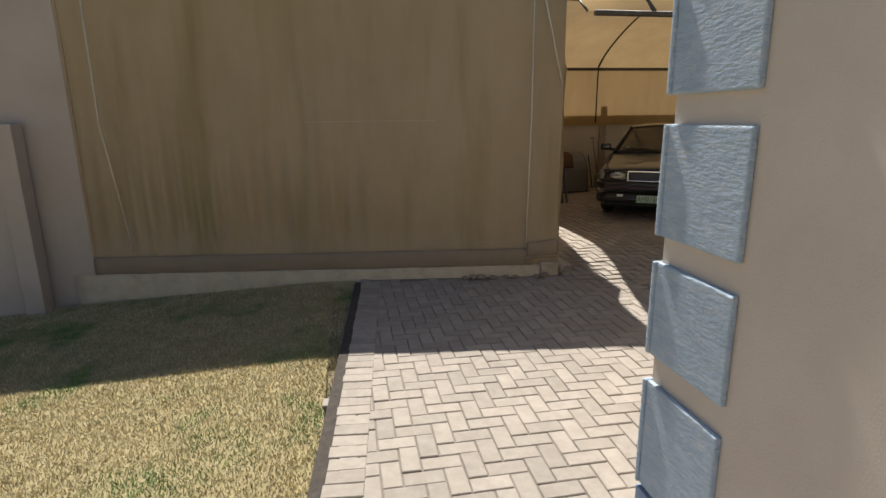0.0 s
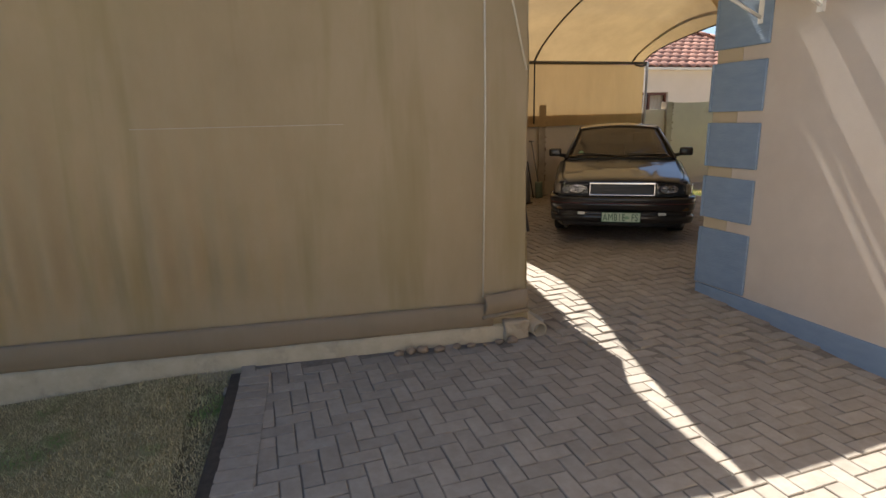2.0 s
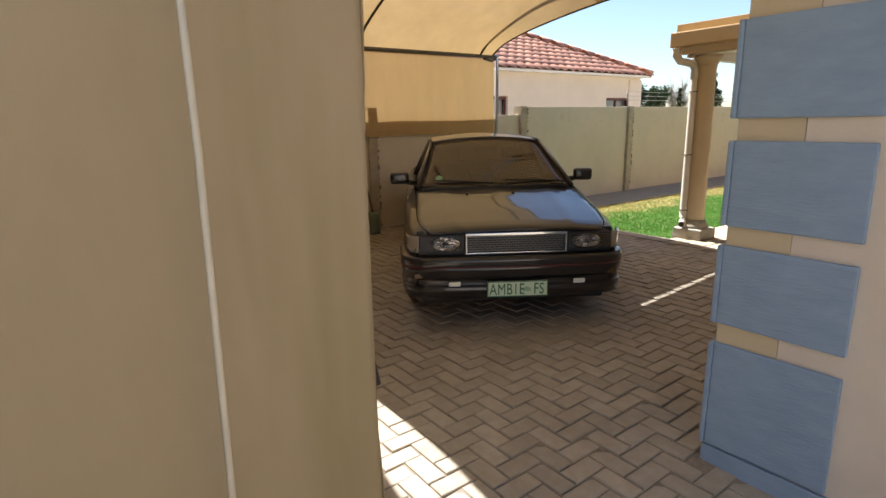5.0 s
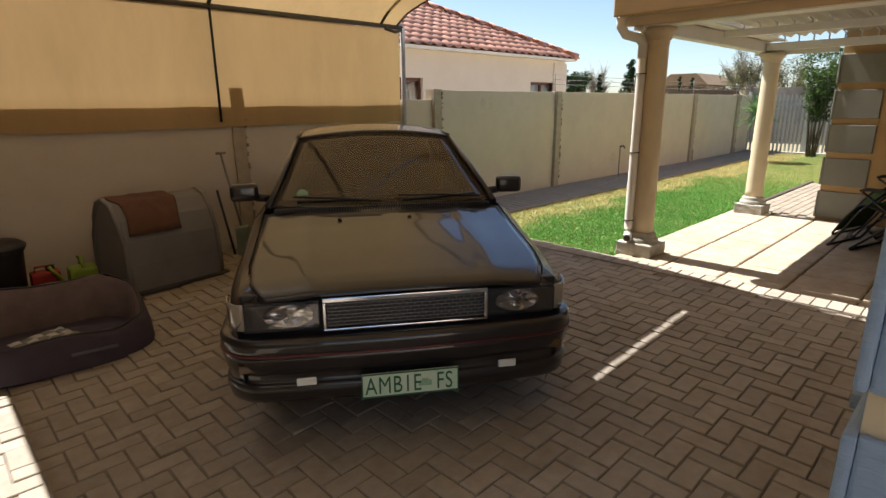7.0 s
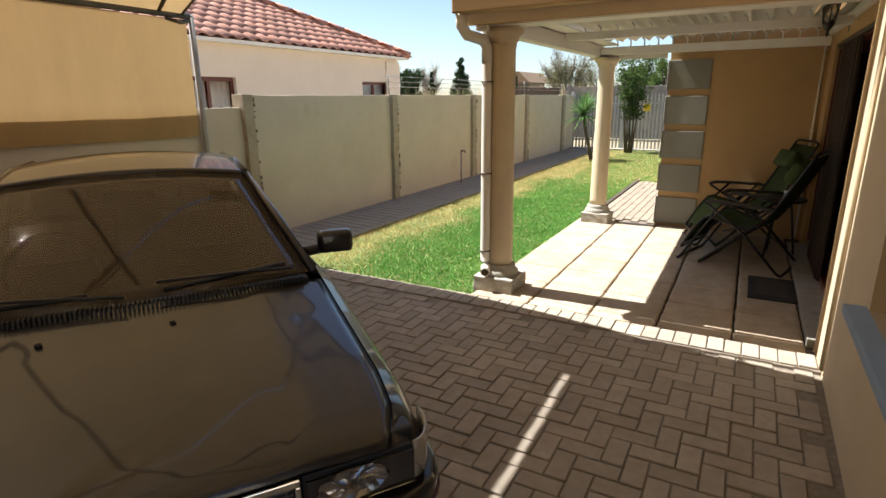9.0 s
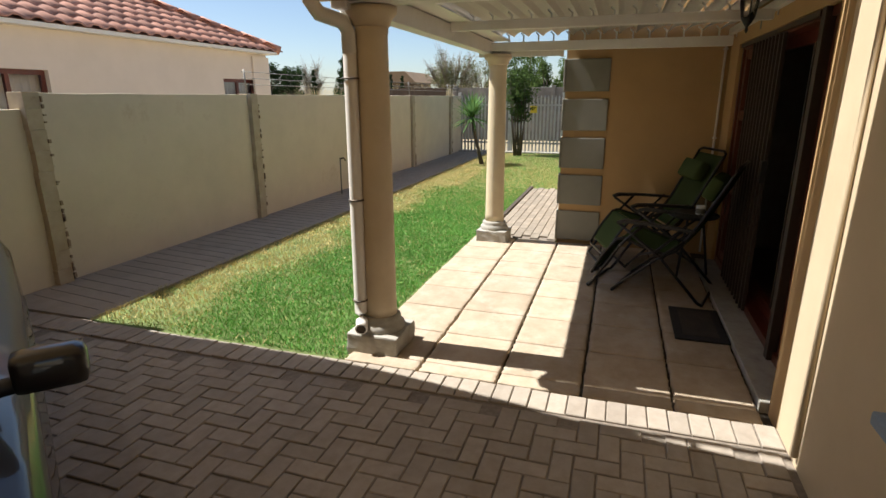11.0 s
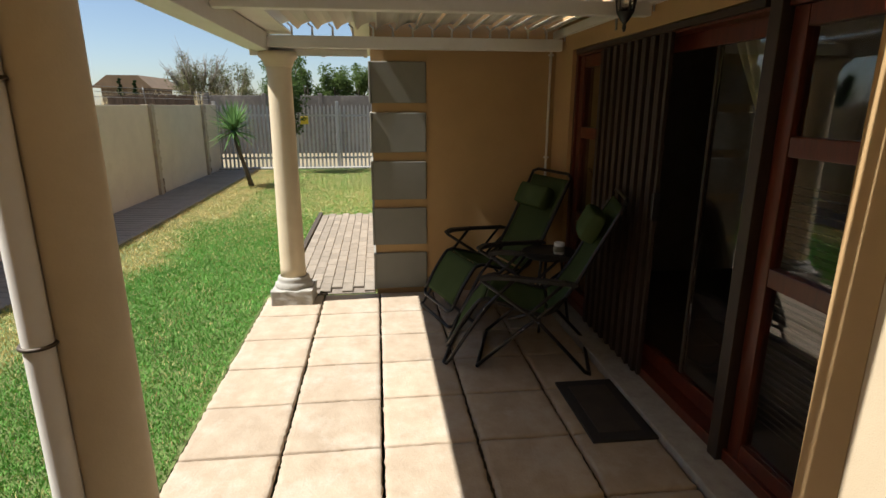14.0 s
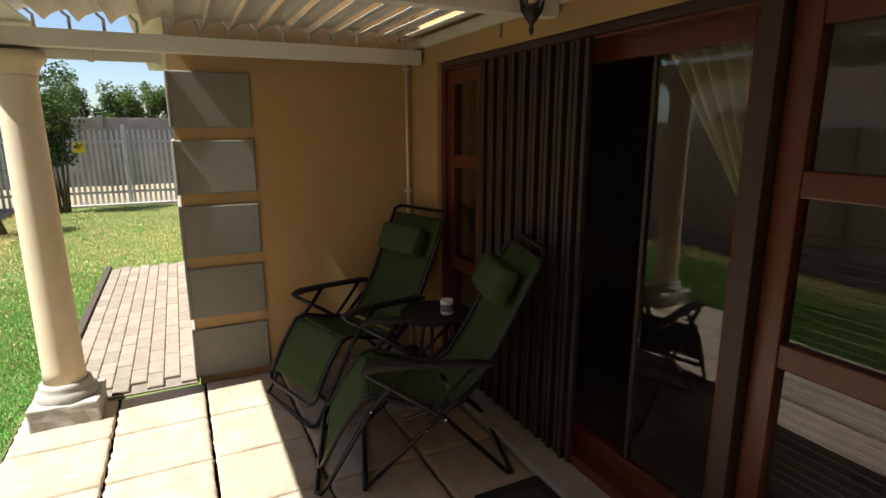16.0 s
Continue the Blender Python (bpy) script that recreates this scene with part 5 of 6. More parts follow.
# ---- things round the car ----
kennel = thing("dog_kennel", "grey plastic barrel-shaped dog kennel", "kennel", (3.65, 10.36, gz(4.1, 10)), 7)
KP = [(0.0, 0.0), (0.005, 0.25), (0.03, 0.45), (0.10, 0.62), (0.20, 0.74), (0.33, 0.78), (0.46, 0.74), (0.56, 0.62), (0.63, 0.45), (0.655, 0.25), (0.66, 0.0)]
kb = prism(bmesh.new(), KP, "x", -0.02, 0.78)
part("shell", kb, M["kennel"], kennel)
part("rim", tubed([(-0.02, y, z) for y, z in KP], 0.022, 8), M["kennel"], kennel)
part("rim", tubed([(0.78, y, z) for y, z in KP], 0.018, 8), M["kennel"], kennel)
part("base", boxed(-0.05, 0.83, -0.04, 0.70, 0.0, 0.03, 0.01), M["kennel_dark"], kennel)
rag = thing("brown_blanket", "brown cloth thrown over the kennel", "blanket", (3.65, 10.36, gz(4.1, 10)), 7)
part("cloth", sheet(20, 16, lambda u, v: (lambda t: (0.03 + 0.46 * u + 0.03 * math.sin(t * 5), 0.02 + 0.36 * v + 0.0, 0.0 + 0.015 + curve([(a, b) for a, b in KP[:6]], 0.045 + 0.31 * v) + 0.006 * noise.noise(Vector((u * 6, v * 6, 2)))))(u + v), 0.008), M["brown_cloth"], rag)
bed = thing("dog_bed", "padded purple dog bed with a paler lining", "dog bed", (3.0, 9.70, gz(3.1, 9.8)), -8)


def oval(a, rx, ry, p=3.2):
    c, s = math.cos(a), math.sin(a)
    return (math.copysign(abs(c) ** (2 / p), c) * rx, math.copysign(abs(s) ** (2 / p), s) * ry)


def bolster(u, v, inner):
    a = 2 * math.pi * u
    ph = math.pi * v
    h = 0.20 + 0.17 * smooth(-0.6, 0.9, math.sin(a)) + 0.012 * math.sin(a * 7)
    o = oval(a, 0.55, 0.43)
    i = oval(a, 0.43, 0.31)
    f = (0.5 - 0.5 * math.cos(ph))
    lift = math.sin(ph) ** 0.6 * h
    if inner:
        f, lift = 0.5 + 0.5 * v, h * math.cos(v * math.pi / 2) ** 0.7
    else:
        f, lift = 0.5 * v, h * math.sin(v * math.pi / 2) ** 0.45
    return (o[0] * (1 - f) + i[0] * f, o[1] * (1 - f) + i[1] * f, lift * (1 + 0.05 * noise.noise(Vector((u * 30, v * 3, 0)))))


part("outer_side", sheet(72, 12, lambda u, v: bolster(u, v, False)), M["purple"], bed, "purple fabric outside")
part("inner_bolster", sheet(72, 10, lambda u, v: bolster(u, v, True)), M["lining"], bed, "pale mauve fleece lining")
part("piping", tubed([(lambda p: (p[0], p[1], p[2] + 0.004))(bolster(k / 72, 1.0, False)) for k in range(72)], 0.007, 6, True), M["black"], bed)
part("cushion", sheet(24, 24, lambda u, v: (oval(2 * math.pi * u, 0.46 * v + 0.001, 0.335 * v + 0.001)[0], oval(2 * math.pi * u, 0.46 * v + 0.001, 0.335 * v + 0.001)[1], 0.09 - 0.02 * v + 0.01 * noise.noise(Vector((u * 9, v * 4, 1))))), M["purple"], bed)
part("tag", boxed(0.05, 0.30, -0.432, -0.424, 0.10, 0.118), M["purple_light"], bed)
plaid = thing("plaid_blanket", "small grey and white plaid blanket in the dog bed", "blanket", (2.92, 9.68, gz(3.1, 9.8) + 0.105), 20)
for i in range(5):
    for j in range(4):
        part("patch", sheet(3, 3, lambda u, v: (-0.16 + 0.064 * (i + u), -0.12 + 0.06 * (j + v), 0.02 * noise.noise(Vector((i + u, j + v, 0))) + 0.005), 0.004), M["plaid_white"] if (i + j) % 2 else M["plaid_grey"], plaid)
bin_ = thing("dustbin", "black plastic dustbin with a lid against the wall", "bin", (2.80, 10.72, gz(2.8, 10)))
part("body", lathe(bmesh.new(), [(0.17, 0.0), (0.18, 0.02), (0.215, 0.52), (0.225, 0.53), (0.225, 0.55)], 0, 0, 24), M["black_plastic"], bin_)
part("lid", lathe(bmesh.new(), [(0.235, 0.545), (0.24, 0.57), (0.20, 0.60), (0.05, 0.625), (0.01, 0.627)], 0, 0, 24), M["black_plastic"], bin_)
part("lid_handle", tubed([(-0.06, 0, 0.61), (-0.06, 0, 0.67), (0.06, 0, 0.67), (0.06, 0, 0.61)], 0.011, 8), M["black_plastic"], bin_)
stand = thing("bowl_stand", "dark wire stand holding two steel dog bowls", "bowl stand", (2.93, 10.36, gz(2.9, 10)))
for bx in (-0.16, 0.17):
    part("bowl", lathe(bmesh.new(), [(0.09, 0.20), (0.125, 0.27), (0.13, 0.275), (0.12, 0.27), (0.085, 0.21), (0.01, 0.205)], bx, 0, 24), M["chrome"], stand, "shiny steel bowl")
    part("ring", tubed([(bx + 0.127 * math.cos(a), 0.127 * math.sin(a), 0.255) for a in [2 * math.pi * k / 20 for k in range(20)]], 0.006, 6, True), M["black"], stand)
for bx in (-0.29, 0.005, 0.30):
    part("leg", tubed([(bx, 0, 0.255), (bx, 0, 0.0)], 0.007, 6), M["black"], stand)
can = thing("watering_can", "lime green plastic watering can", "watering can", (3.36, 10.66, gz(3.4, 10)))
part("body", boxed(-0.10, 0.10, -0.08, 0.08, 0.0, 0.30, 0.03), M["lime"], can)
part("handle", tubed([(0.0, 0.07, 0.28), (0.0, 0.10, 0.36), (0.0, -0.02, 0.38), (0.0, -0.07, 0.29)], 0.012, 8), M["lime"], can)
part("spout", tubed([(-0.09, 0, 0.12), (-0.19, 0, 0.28), (-0.22, 0, 0.33)], 0.014, 8), M["lime"], can)
pot = thing("watering_can", "red plastic can with a dark cap", "can", (3.12, 10.74, gz(3.1, 10)))
part("body", boxed(-0.10, 0.10, -0.07, 0.07, 0.0, 0.30, 0.025), M["red_plastic"], pot)
part("cap", lathe(bmesh.new(), [(0.03, 0.30), (0.03, 0.34), (0.01, 0.345)], 0.04, 0, 14), M["black"], pot)
part("handle", tubed([(-0.07, 0, 0.29), (-0.06, 0, 0.34), (0.01, 0, 0.34), (0.02, 0, 0.29)], 0.010, 8), M["red_plastic"], pot)
spade = thing("spade", "old steel spade leaning on the boundary wall", "spade")
part("shaft", tubed([(4.86, 10.95, 0.25), (4.80, 11.12, 0.98)], 0.012, 8), M["steel_grey"], spade)
part("grip", tubed([(4.75, 11.12, 0.99), (4.85, 11.12, 0.99)], 0.013, 8), M["steel_grey"], spade)
part("blade", sheet(8, 8, lambda u, v: (4.86 - 0.075 + 0.15 * u + 0.02 * v - 0.01, 10.95 - 0.06 * (1 - v) - 0.015 * math.sin(math.pi * u), gz(4.8, 10) + 0.0 + 0.30 * v), 0.004), M["green_grey"], spade, "green-grey worn blade")
rake = thing("garden_fork", "black-handled garden fork against the wall", "garden tool")
part("shaft", tubed([(4.78, 10.98, gz(4.8, 10)), (4.72, 11.12, 0.62)], 0.013, 8), M["black"], rake)

# ---- beyond the wall ----
house = thing("house", "pale plastered neighbouring house with a red tiled hip roof", "house")
NY, NX1, EZ = 14.5, 16.05, 2.60
OV = 0.24
for x0, x1, y0, y1, z0, z1 in ((-2.0, 9.6, NY, NY + 0.25, -0.4, EZ), (10.7, 14.5, NY, NY + 0.25, -0.4, EZ), (15.6, NX1, NY, NY + 0.25, -0.4, EZ), (NX1 - 0.25, NX1, NY + 0.25, NY + 8, -0.4, EZ),
                               (9.6, 10.7, NY, NY + 0.25, -0.4, 1.0), (9.6, 10.7, NY, NY + 0.25, 2.0, EZ), (14.5, 15.6, NY, NY + 0.25, -0.4, 1.0), (14.5, 15.6, NY, NY + 0.25, 2.0, EZ)):
    part("wall", boxed(x0, x1, y0, y1, z0, z1), M["neighbour"], house)
part("corner_pilaster", boxed(NX1 - 0.55, NX1 + 0.04, NY - 0.04, NY, -0.4, EZ - 0.1), M["neighbour"], house)
for x0, x1 in ((9.6, 10.7), (14.5, 15.6)):
    wf = bmesh.new()
    for a, b, c, d in ((x0, x1, 1.93, 2.0), (x0, x1, 1.0, 1.07), (x0, x0 + 0.06, 1.07, 1.93), (x1 - 0.06, x1, 1.07, 1.93), ((x0 + x1) / 2 - 0.03, (x0 + x1) / 2 + 0.03, 1.07, 1.93)):
        box(wf, a, b, NY + 0.08, NY + 0.14, c, d)
    w = part("window", wf, M["wood"], house, "red-brown window frame")
    part("pane", boxed(x0 + 0.06, x1 - 0.06, NY + 0.105, NY + 0.11, 1.07, 1.93), M["glass"], w)
    part("net_curtain", sheet(40, 4, lambda u, v: (x0 + (x1 - x0) * u, NY + 0.2 + 0.02 * math.sin(u * 60), 1.0 + v), 0.003), M["lace_white"], w, "white gathered net curtain")
part("room_back", boxed(8.0, NX1 - 0.3, NY + 1.2, NY + 1.3, -0.3, EZ), M["room"], house)
part("eave", boxed(-2.4, NX1 + OV - 0.03, NY - OV + 0.03, NY + 8.2, EZ - 0.03, EZ + 0.03), M["white"], house)
ridge_d, pitch = 4.3, 0.47
part("roof_under", prism(bmesh.new(), [(NY - OV + 0.03, EZ + 0.03), (NY + 8.2, EZ + 0.03), (NY + 3.88, EZ + 0.01 + pitch * ridge_d)], "x", -2.3, NX1 - 4.0), M["tile_roof"], house)
# hip tiles, course by course: a wave across, a step at each course
verts, faces = [], []
TW, TL = 0.30, 0.34


def tile(o, across, up, lift):
    base = len(verts)
    for j in range(2):
        for i in range(5):
            t = i / 4
            wave = 0.045 * math.sin(math.pi * min(1, t * 1.35)) - 0.012
            p = o + across * (TW * t) + up * (TL * 1.12 * j) + Vector((0, 0, 1)) * (wave + lift + (0.03 if j == 0 else 0.0))
            verts.append(tuple(p))
    for i in range(4):
        faces.append((base + i, base + i + 1, base + 6 + i, base + 5 + i))
    for i in range(5):
        verts.append(tuple(Vector(verts[base + i]) - Vector((0, 0, 0.03))))
    for i in range(4):
        faces.append((base + 10 + i, base + 11 + i, base + 1 + i, base + i))


ux, uu = Vector((1, 0, 0)), Vector((0, 1, pitch)).normalized()
c = uu.y
for r in range(int(ridge_d / (TL * c)) + 1):
    y = NY - OV + r * TL * c
    xe = NX1 + OV - r * TL * c
    x = 5.0
    while x < xe - 0.05:
        tile(Vector((x, y, EZ + 0.05 + pitch * r * TL * c)), ux, uu, 0.0)
        x += TW
uy, uv = Vector((0, 1, 0)), Vector((-1, 0, pitch)).normalized()
for r in range(int(ridge_d / (TL * c)) + 1):
    x = NX1 + OV - r * TL * c
    y = NY - OV + r * TL * c
    while y < NY + 8.2 - r * TL * c:
        tile(Vector((x, y, EZ + 0.05 + pitch * r * TL * c)), uy, uv, 0.0)
        y += TW
rt = raw("roof_tile", verts, faces, M["tile_roof"], house, True)
rt["kind"] = "stuff"
hb = bmesh.new()
for k in range(15):
    d0, d1 = k * 0.29, (k + 1) * 0.29 + 0.03
    tube(hb, [(NX1 + OV - d0, NY - OV + d0, EZ + 0.07 + pitch * d0), (NX1 + OV - d1, NY - OV + d1, EZ + 0.10 + pitch * d1)], [0.10, 0.085], 8)
part("ridge_capping", hb, M["tile_roof"], house)["kind"] = "stuff"

# palisade fence at the end of the garden
fence = thing("palisade_fence", "pale grey steel palisade fence with a gate", "fence")
y = 6.2
while y < 11.3:
    pb = bmesh.new()
    h = 1.60 + random.uniform(-0.01, 0.01)
    prism(pb, [(y, 0.02), (y + 0.05, 0.02), (y + 0.05, h), (y + 0.025, h + 0.07), (y, h)], "x", 21.15, 21.165)
    part("pale", pb, M["galv"], fence)
    y += 0.105
for z in (0.25, 1.36):
    part("rail", boxed(21.17, 21.2, 6.1, 11.3, z, z + 0.05), M["galv"], fence)
for y in (6.1, 8.05, 9.6, 11.2):
    part("fence_post", boxed(21.14, 21.22, y, y + 0.08, -0.1, 1.75, 0.006), M["galv"], fence)
part("warning_sign", boxed(21.12, 21.13, 8.85, 9.05, 1.16, 1.36, 0.004), M["yellow"], fence, "small yellow warning sign")
setting("kerb_fence", boxed(20.95, 21.3, 6.0, 11.3, -0.2, 0.03, 0.01), M["concrete"], "low concrete strip under the palisade fence", "kerb")
# security wire along the top of the wall
wire = thing("security_wire", "thin electric wires on brackets above the boundary wall", "wire")
for z in (1.78, 1.86, 1.94):
    part("strand", tubed([(10.8, 11.25, z), (15, 11.25, z - 0.01), (21, 11.25, z)], 0.004, 4), M["steel_grey"], wire)
for x in POSTS[3:]:
    part("bracket", tubed([(x, 11.25, 1.66), (x, 11.27, 1.97)], 0.01, 6), M["steel_grey"], wire)
setting("far_fence", boxed(29.0, 29.15, -20, 60, -0.4, 1.55), M["far_brown"], "dark thatch-like fence beyond the plot", "fence")
brush = thing("brush_fence", "dark brown brushwood fence panel beyond the wall", "fence")
for k in range(40):
    y0 = 14.1 + k * 0.078
    part("bundle", boxed(28.86 + random.uniform(-0.02, 0.02), 28.96, y0, y0 + 0.074, -0.1, 2.0 + random.uniform(-0.05, 0.04), 0.006), M["far_brown"], brush)
road_wall = thing("precast_wall", "weathered grey precast concrete wall across the road", "wall", kind="structure")
for k in range(5):
    part("panel", boxed(27.0, 27.05, 3.0, 13.2, -0.2 + k * 0.44, 0.225 + k * 0.44, 0.01), M["old_concrete"], road_wall)
for k in range(6):
    part("post", boxed(26.94, 27.1, 3.0 + k * 2.0, 3.14 + k * 2.0, -0.2, 2.06, 0.01), M["old_concrete"], road_wall)
ring = bmesh.new()
for a, b in (((-60, -40), (80, -40)), ((-60, -40), (-60, 75)), ((-60, 75), (110, 75))):
    d = Vector((b[0] - a[0], b[1] - a[1], 0))
    n2 = Vector((-d.y, d.x, 0)).normalized() * 0.1
    q = [Vector((a[0], a[1], 0)) - n2, Vector((b[0], b[1], 0)) - n2, Vector((b[0], b[1], 0)) + n2, Vector((a[0], a[1], 0)) + n2]
    prism(ring, [(p.x, p.y) for p in q], "z", -0.4, 2.2)
setting("backdrop_wall", ring, M["neighbour"], "plain walls closing the surroundings", "wall")
farm = thing("house", "low brown thatched house far beyond the fence", "house")
part("wall", boxed(58, 64, 26.8, 30.6, -0.3, 3.1), M["far_brown"], farm)
part("roof", prism(bmesh.new(), [(26.2, 3.05), (31.2, 3.05), (29.8, 4.1), (27.3, 4.1)], "x", 57.5, 64.5), M["thatch"], farm)


# ---- plants ----
def leaf_cloud(name, centres, n, size, m, parent, flat=0.5):
    vs, fs = [], []
    for _ in range(n):
        c, r = random.choice(centres)
        d = Vector((random.gauss(0, 1), random.gauss(0, 1), random.gauss(0, 1)))
        d = d.normalized() * (r * random.random() ** 0.45)
        p = Vector(c) + d
        a = Vector((random.gauss(0, 1), random.gauss(0, 1), random.gauss(0, flat))).normalized()
        b = a.cross(Vector((random.gauss(0, 1), random.gauss(0, 1), random.gauss(0, 1)))).normalized()
        s = size * random.uniform(0.6, 1.3)
        k = len(vs)
        vs += [tuple(p - a * s), tuple(p + b * s * 0.45), tuple(p + a * s), tuple(p - b * s * 0.45)]
        fs.append((k, k + 1, k + 2, k + 3))
    return raw(name, vs, fs, m, parent)


def tree(x, y, h, spread, label, m, bark, leaves=5000, leaf=0.12, bare=False, base=0.3, lean=0.0, cone=False):
    t = thing("tree", label, "tree", (x, y, -0.1))
    tb, limbs, cents = bmesh.new(), bmesh.new(), []
    tube(tb, [(0, 0, 0), (0.03 * h, 0.01 * h, h * base * 0.6), (lean * h * 0.3, 0.0, h * base), (lean * h * 0.5, 0, h * (base + 0.25))], [0.035 * h, 0.028 * h, 0.024 * h, 0.012 * h], 8)
    nl = 26 if bare else 16
    for k in range(nl):
        a = k * 2.4 + random.uniform(-0.4, 0.4)
        f = random.uniform(0.35, 1.0)
        r = spread * f * (1.15 - f * 0.4)
        top = h * (base + (1 - base) * random.uniform(0.35, 1.0) * (1.0 - 0.35 * f))
        if cone:
            top = h * (0.15 + 0.83 * k / nl)
            r = spread * (1 - k / nl) * 0.7
        s = Vector((lean * h * 0.2, 0, h * base * random.uniform(0.7, 1.3)))
        e = Vector((r * math.cos(a), r * math.sin(a), top))
        mid = (s + e) / 2 + Vector((0, 0, h * 0.06))
        tube(limbs, [s, mid, e], [0.014 * h, 0.008 * h, 0.003 * h], 5)
        cents.append((tuple(e), spread * (0.32 if not cone else 0.18) * random.uniform(0.7, 1.2)))
        cents.append((tuple(mid * 0.4 + e * 0.6), spread * 0.26 * random.uniform(0.7, 1.2)))
        if bare:
            for q in range(22):
                b0 = mid.lerp(e, random.random())
                dd = (b0 - Vector((0, 0, h * 0.25))).normalized() + Vector((random.uniform(-0.6, 0.6), random.uniform(-0.6, 0.6), random.uniform(0, 0.8)))
                b1 = b0 + dd * h * random.uniform(0.08, 0.2)
                tube(limbs, [b0, (b0 + b1) / 2 + Vector((0, 0, 0.02 * h)), b1], [0.0035 * h, 0.0025 * h, 0.001 * h], 3)
    part("trunk", tb, bark, t)
    part("branchwork", limbs, bark, t)
    leaf_cloud("crown", cents, leaves, leaf, m, t)["kind"] = "stuff"
    return t


tree(43.5, 18.2, 5.4, 2.1, "bare grey winter tree with thin twigs", M["leaf_grey"], M["bark_grey"], 9000, 0.06, bare=True, base=0.06)
for x, y, h, s in ((40.9, 11.1, 4.9, 1.3), (41.0, 9.6, 4.5, 1.3), (40.2, 8.2, 4.9, 1.4), (40.2, 6.6, 5.0, 1.5), (44.0, 13.2, 5.0, 1.5), (42, 3.5, 5.2, 2.0), (40, -1.5, 5.0, 2.2)):
    tree(x, y, h, s, "leafy green thorn tree beyond the fence", M["leaf_mid"], M["bark"], 6500, 0.075, base=0.15)
tree(46, 16.4, 5.4, 1.6, "thin green-grey budding tree beyond the fence", M["leaf_grey"], M["bark_grey"], 5200, 0.06, base=0.12)
for x, y, h, s in ((42.5, 26.2, 4.8, 1.5), (43.2, 29.2, 3.9, 0.6), (47.5, 24.6, 3.7, 0.5), (48.5, 24.0, 3.6, 0.5)):
    tree(x, y, h, s, "dark green conifer far behind the wall", M["leaf_dark"], M["bark"], 5200, 0.085, cone=True, base=0.08)
for x, y, h, s in ((39.7, 31.0, 4.7, 1.2), (40.4, 29.6, 4.7, 1.2), (41.8, 30.3, 4.4, 1.0), (45.0, 27.4, 3.5, 1.0), (38.6, 32.6, 4.6, 1.4)):
    tree(x, y, h, s, "dark green tree far behind the wall", M["leaf_dark"], M["bark"], 4600, 0.08, base=0.15)
tree(44.0, 29.9, 4.7, 1.0, "pale bare winter tree far behind the wall", M["leaf_grey"], M["bark_grey"], 900, 0.05, bare=True, base=0.1)
hedge = []
for k in range(60):
    hedge.append(((30 + random.uniform(0, 4), -2 + k * 0.95, 1.05 + random.uniform(-0.15, 0.25)), 0.75))
tagged(leaf_cloud("hedge", hedge, 16000, 0.09, M["leaf_dark"], None), "dark clipped hedge beyond the fence", "hedge", kind="stuff")
reeds_v, reeds_f = [], []
for k in range(1500):
    x, y = 33 + random.uniform(0, 4), random.uniform(14, 26)
    hh = random.uniform(1.4, 2.6)
    dx, dy = random.uniform(-0.3, 0.3), random.uniform(-0.3, 0.3)
    b = len(reeds_v)
    reeds_v += [(x - 0.02, y - 0.02, 0), (x + 0.02, y + 0.02, 0), (x + dx, y + dy, hh)]
    reeds_f.append((b, b + 1, b + 2))
tagged(raw("dry_reeds", reeds_v, reeds_f, M["straw"]), "tall dry straw-coloured grass beyond the wall", "grass", kind="stuff")

# palm-like plant by the wall
palm = thing("palm", "small spiky palm with a leaning bare trunk", "palm", (17.9, 9.72, 0))
part("trunk", tubed([(0, 0, -0.02), (0.02, 0.10, 0.35), (0.0, 0.20, 0.75), (0.0, 0.26, 1.12)], [0.06, 0.045, 0.04, 0.045], 8), M["bark"], palm)
pb = bmesh.new()
for k in range(170):
    a, el = k * 2.4, random.uniform(-0.5, 1.5)
    d = Vector((math.cos(a) * math.cos(el), math.sin(a) * math.cos(el), math.sin(el)))
    L = random.uniform(0.52, 0.72)
    o = Vector((0, 0.26, 1.12 + 0.06 * random.random()))
    side = d.cross(Vector((0, 0, 1))).normalized() * 0.021
    m1, m2 = o + d * L * 0.55, o + d * L - Vector((0, 0, 0.06 * max(0, math.cos(el))))
    v = [pb.verts.new(p) for p in (o - side * 0.6, o + side * 0.6, m1 + side, m1 - side, m2)]
    pb.faces.new((v[0], v[1], v[2], v[3]))
    pb.faces.new((v[3], v[2], v[4]))
part("leaf_crown", pb, M["leaf_palm"], palm, "crown of sword-shaped leaves")
# tall shrub beside the fence
bush = thing("shrub", "tall leafy shrub trained beside the palisade", "shrub", (20.3, 9.25, 0.0))
sb = bmesh.new()
cents = []
for k in range(14):
    a = k * 2.4
    r = random.uniform(0.10, 0.46)
    e = Vector((r * math.cos(a), r * math.sin(a), random.uniform(1.7, 2.75)))
    tube(sb, [Vector((0.1 * math.cos(a), 0.1 * math.sin(a), -0.03)), Vector((0.6 * r * math.cos(a + 0.5), 0.6 * r * math.sin(a + 0.5), 1.0)), e], [0.022, 0.014, 0.006], 5)
    cents += [(tuple(e), 0.27), (tuple(e * 0.82), 0.24), (tuple(e * 0.60), 0.16)]
part("stemwork", sb, M["bark"], bush)
leaf_cloud("foliage", cents, 4200, 0.045, M["leaf_shrub"], bush)["kind"] = "stuff"
tap = thing("garden_tap", "old brass garden tap on a standpipe by the wall", "tap", (12.9, 11.0, 0))
part("standpipe", tubed([(0, 0, -0.02), (0, 0, 0.62)], 0.012, 8), M["steel_grey"], tap)
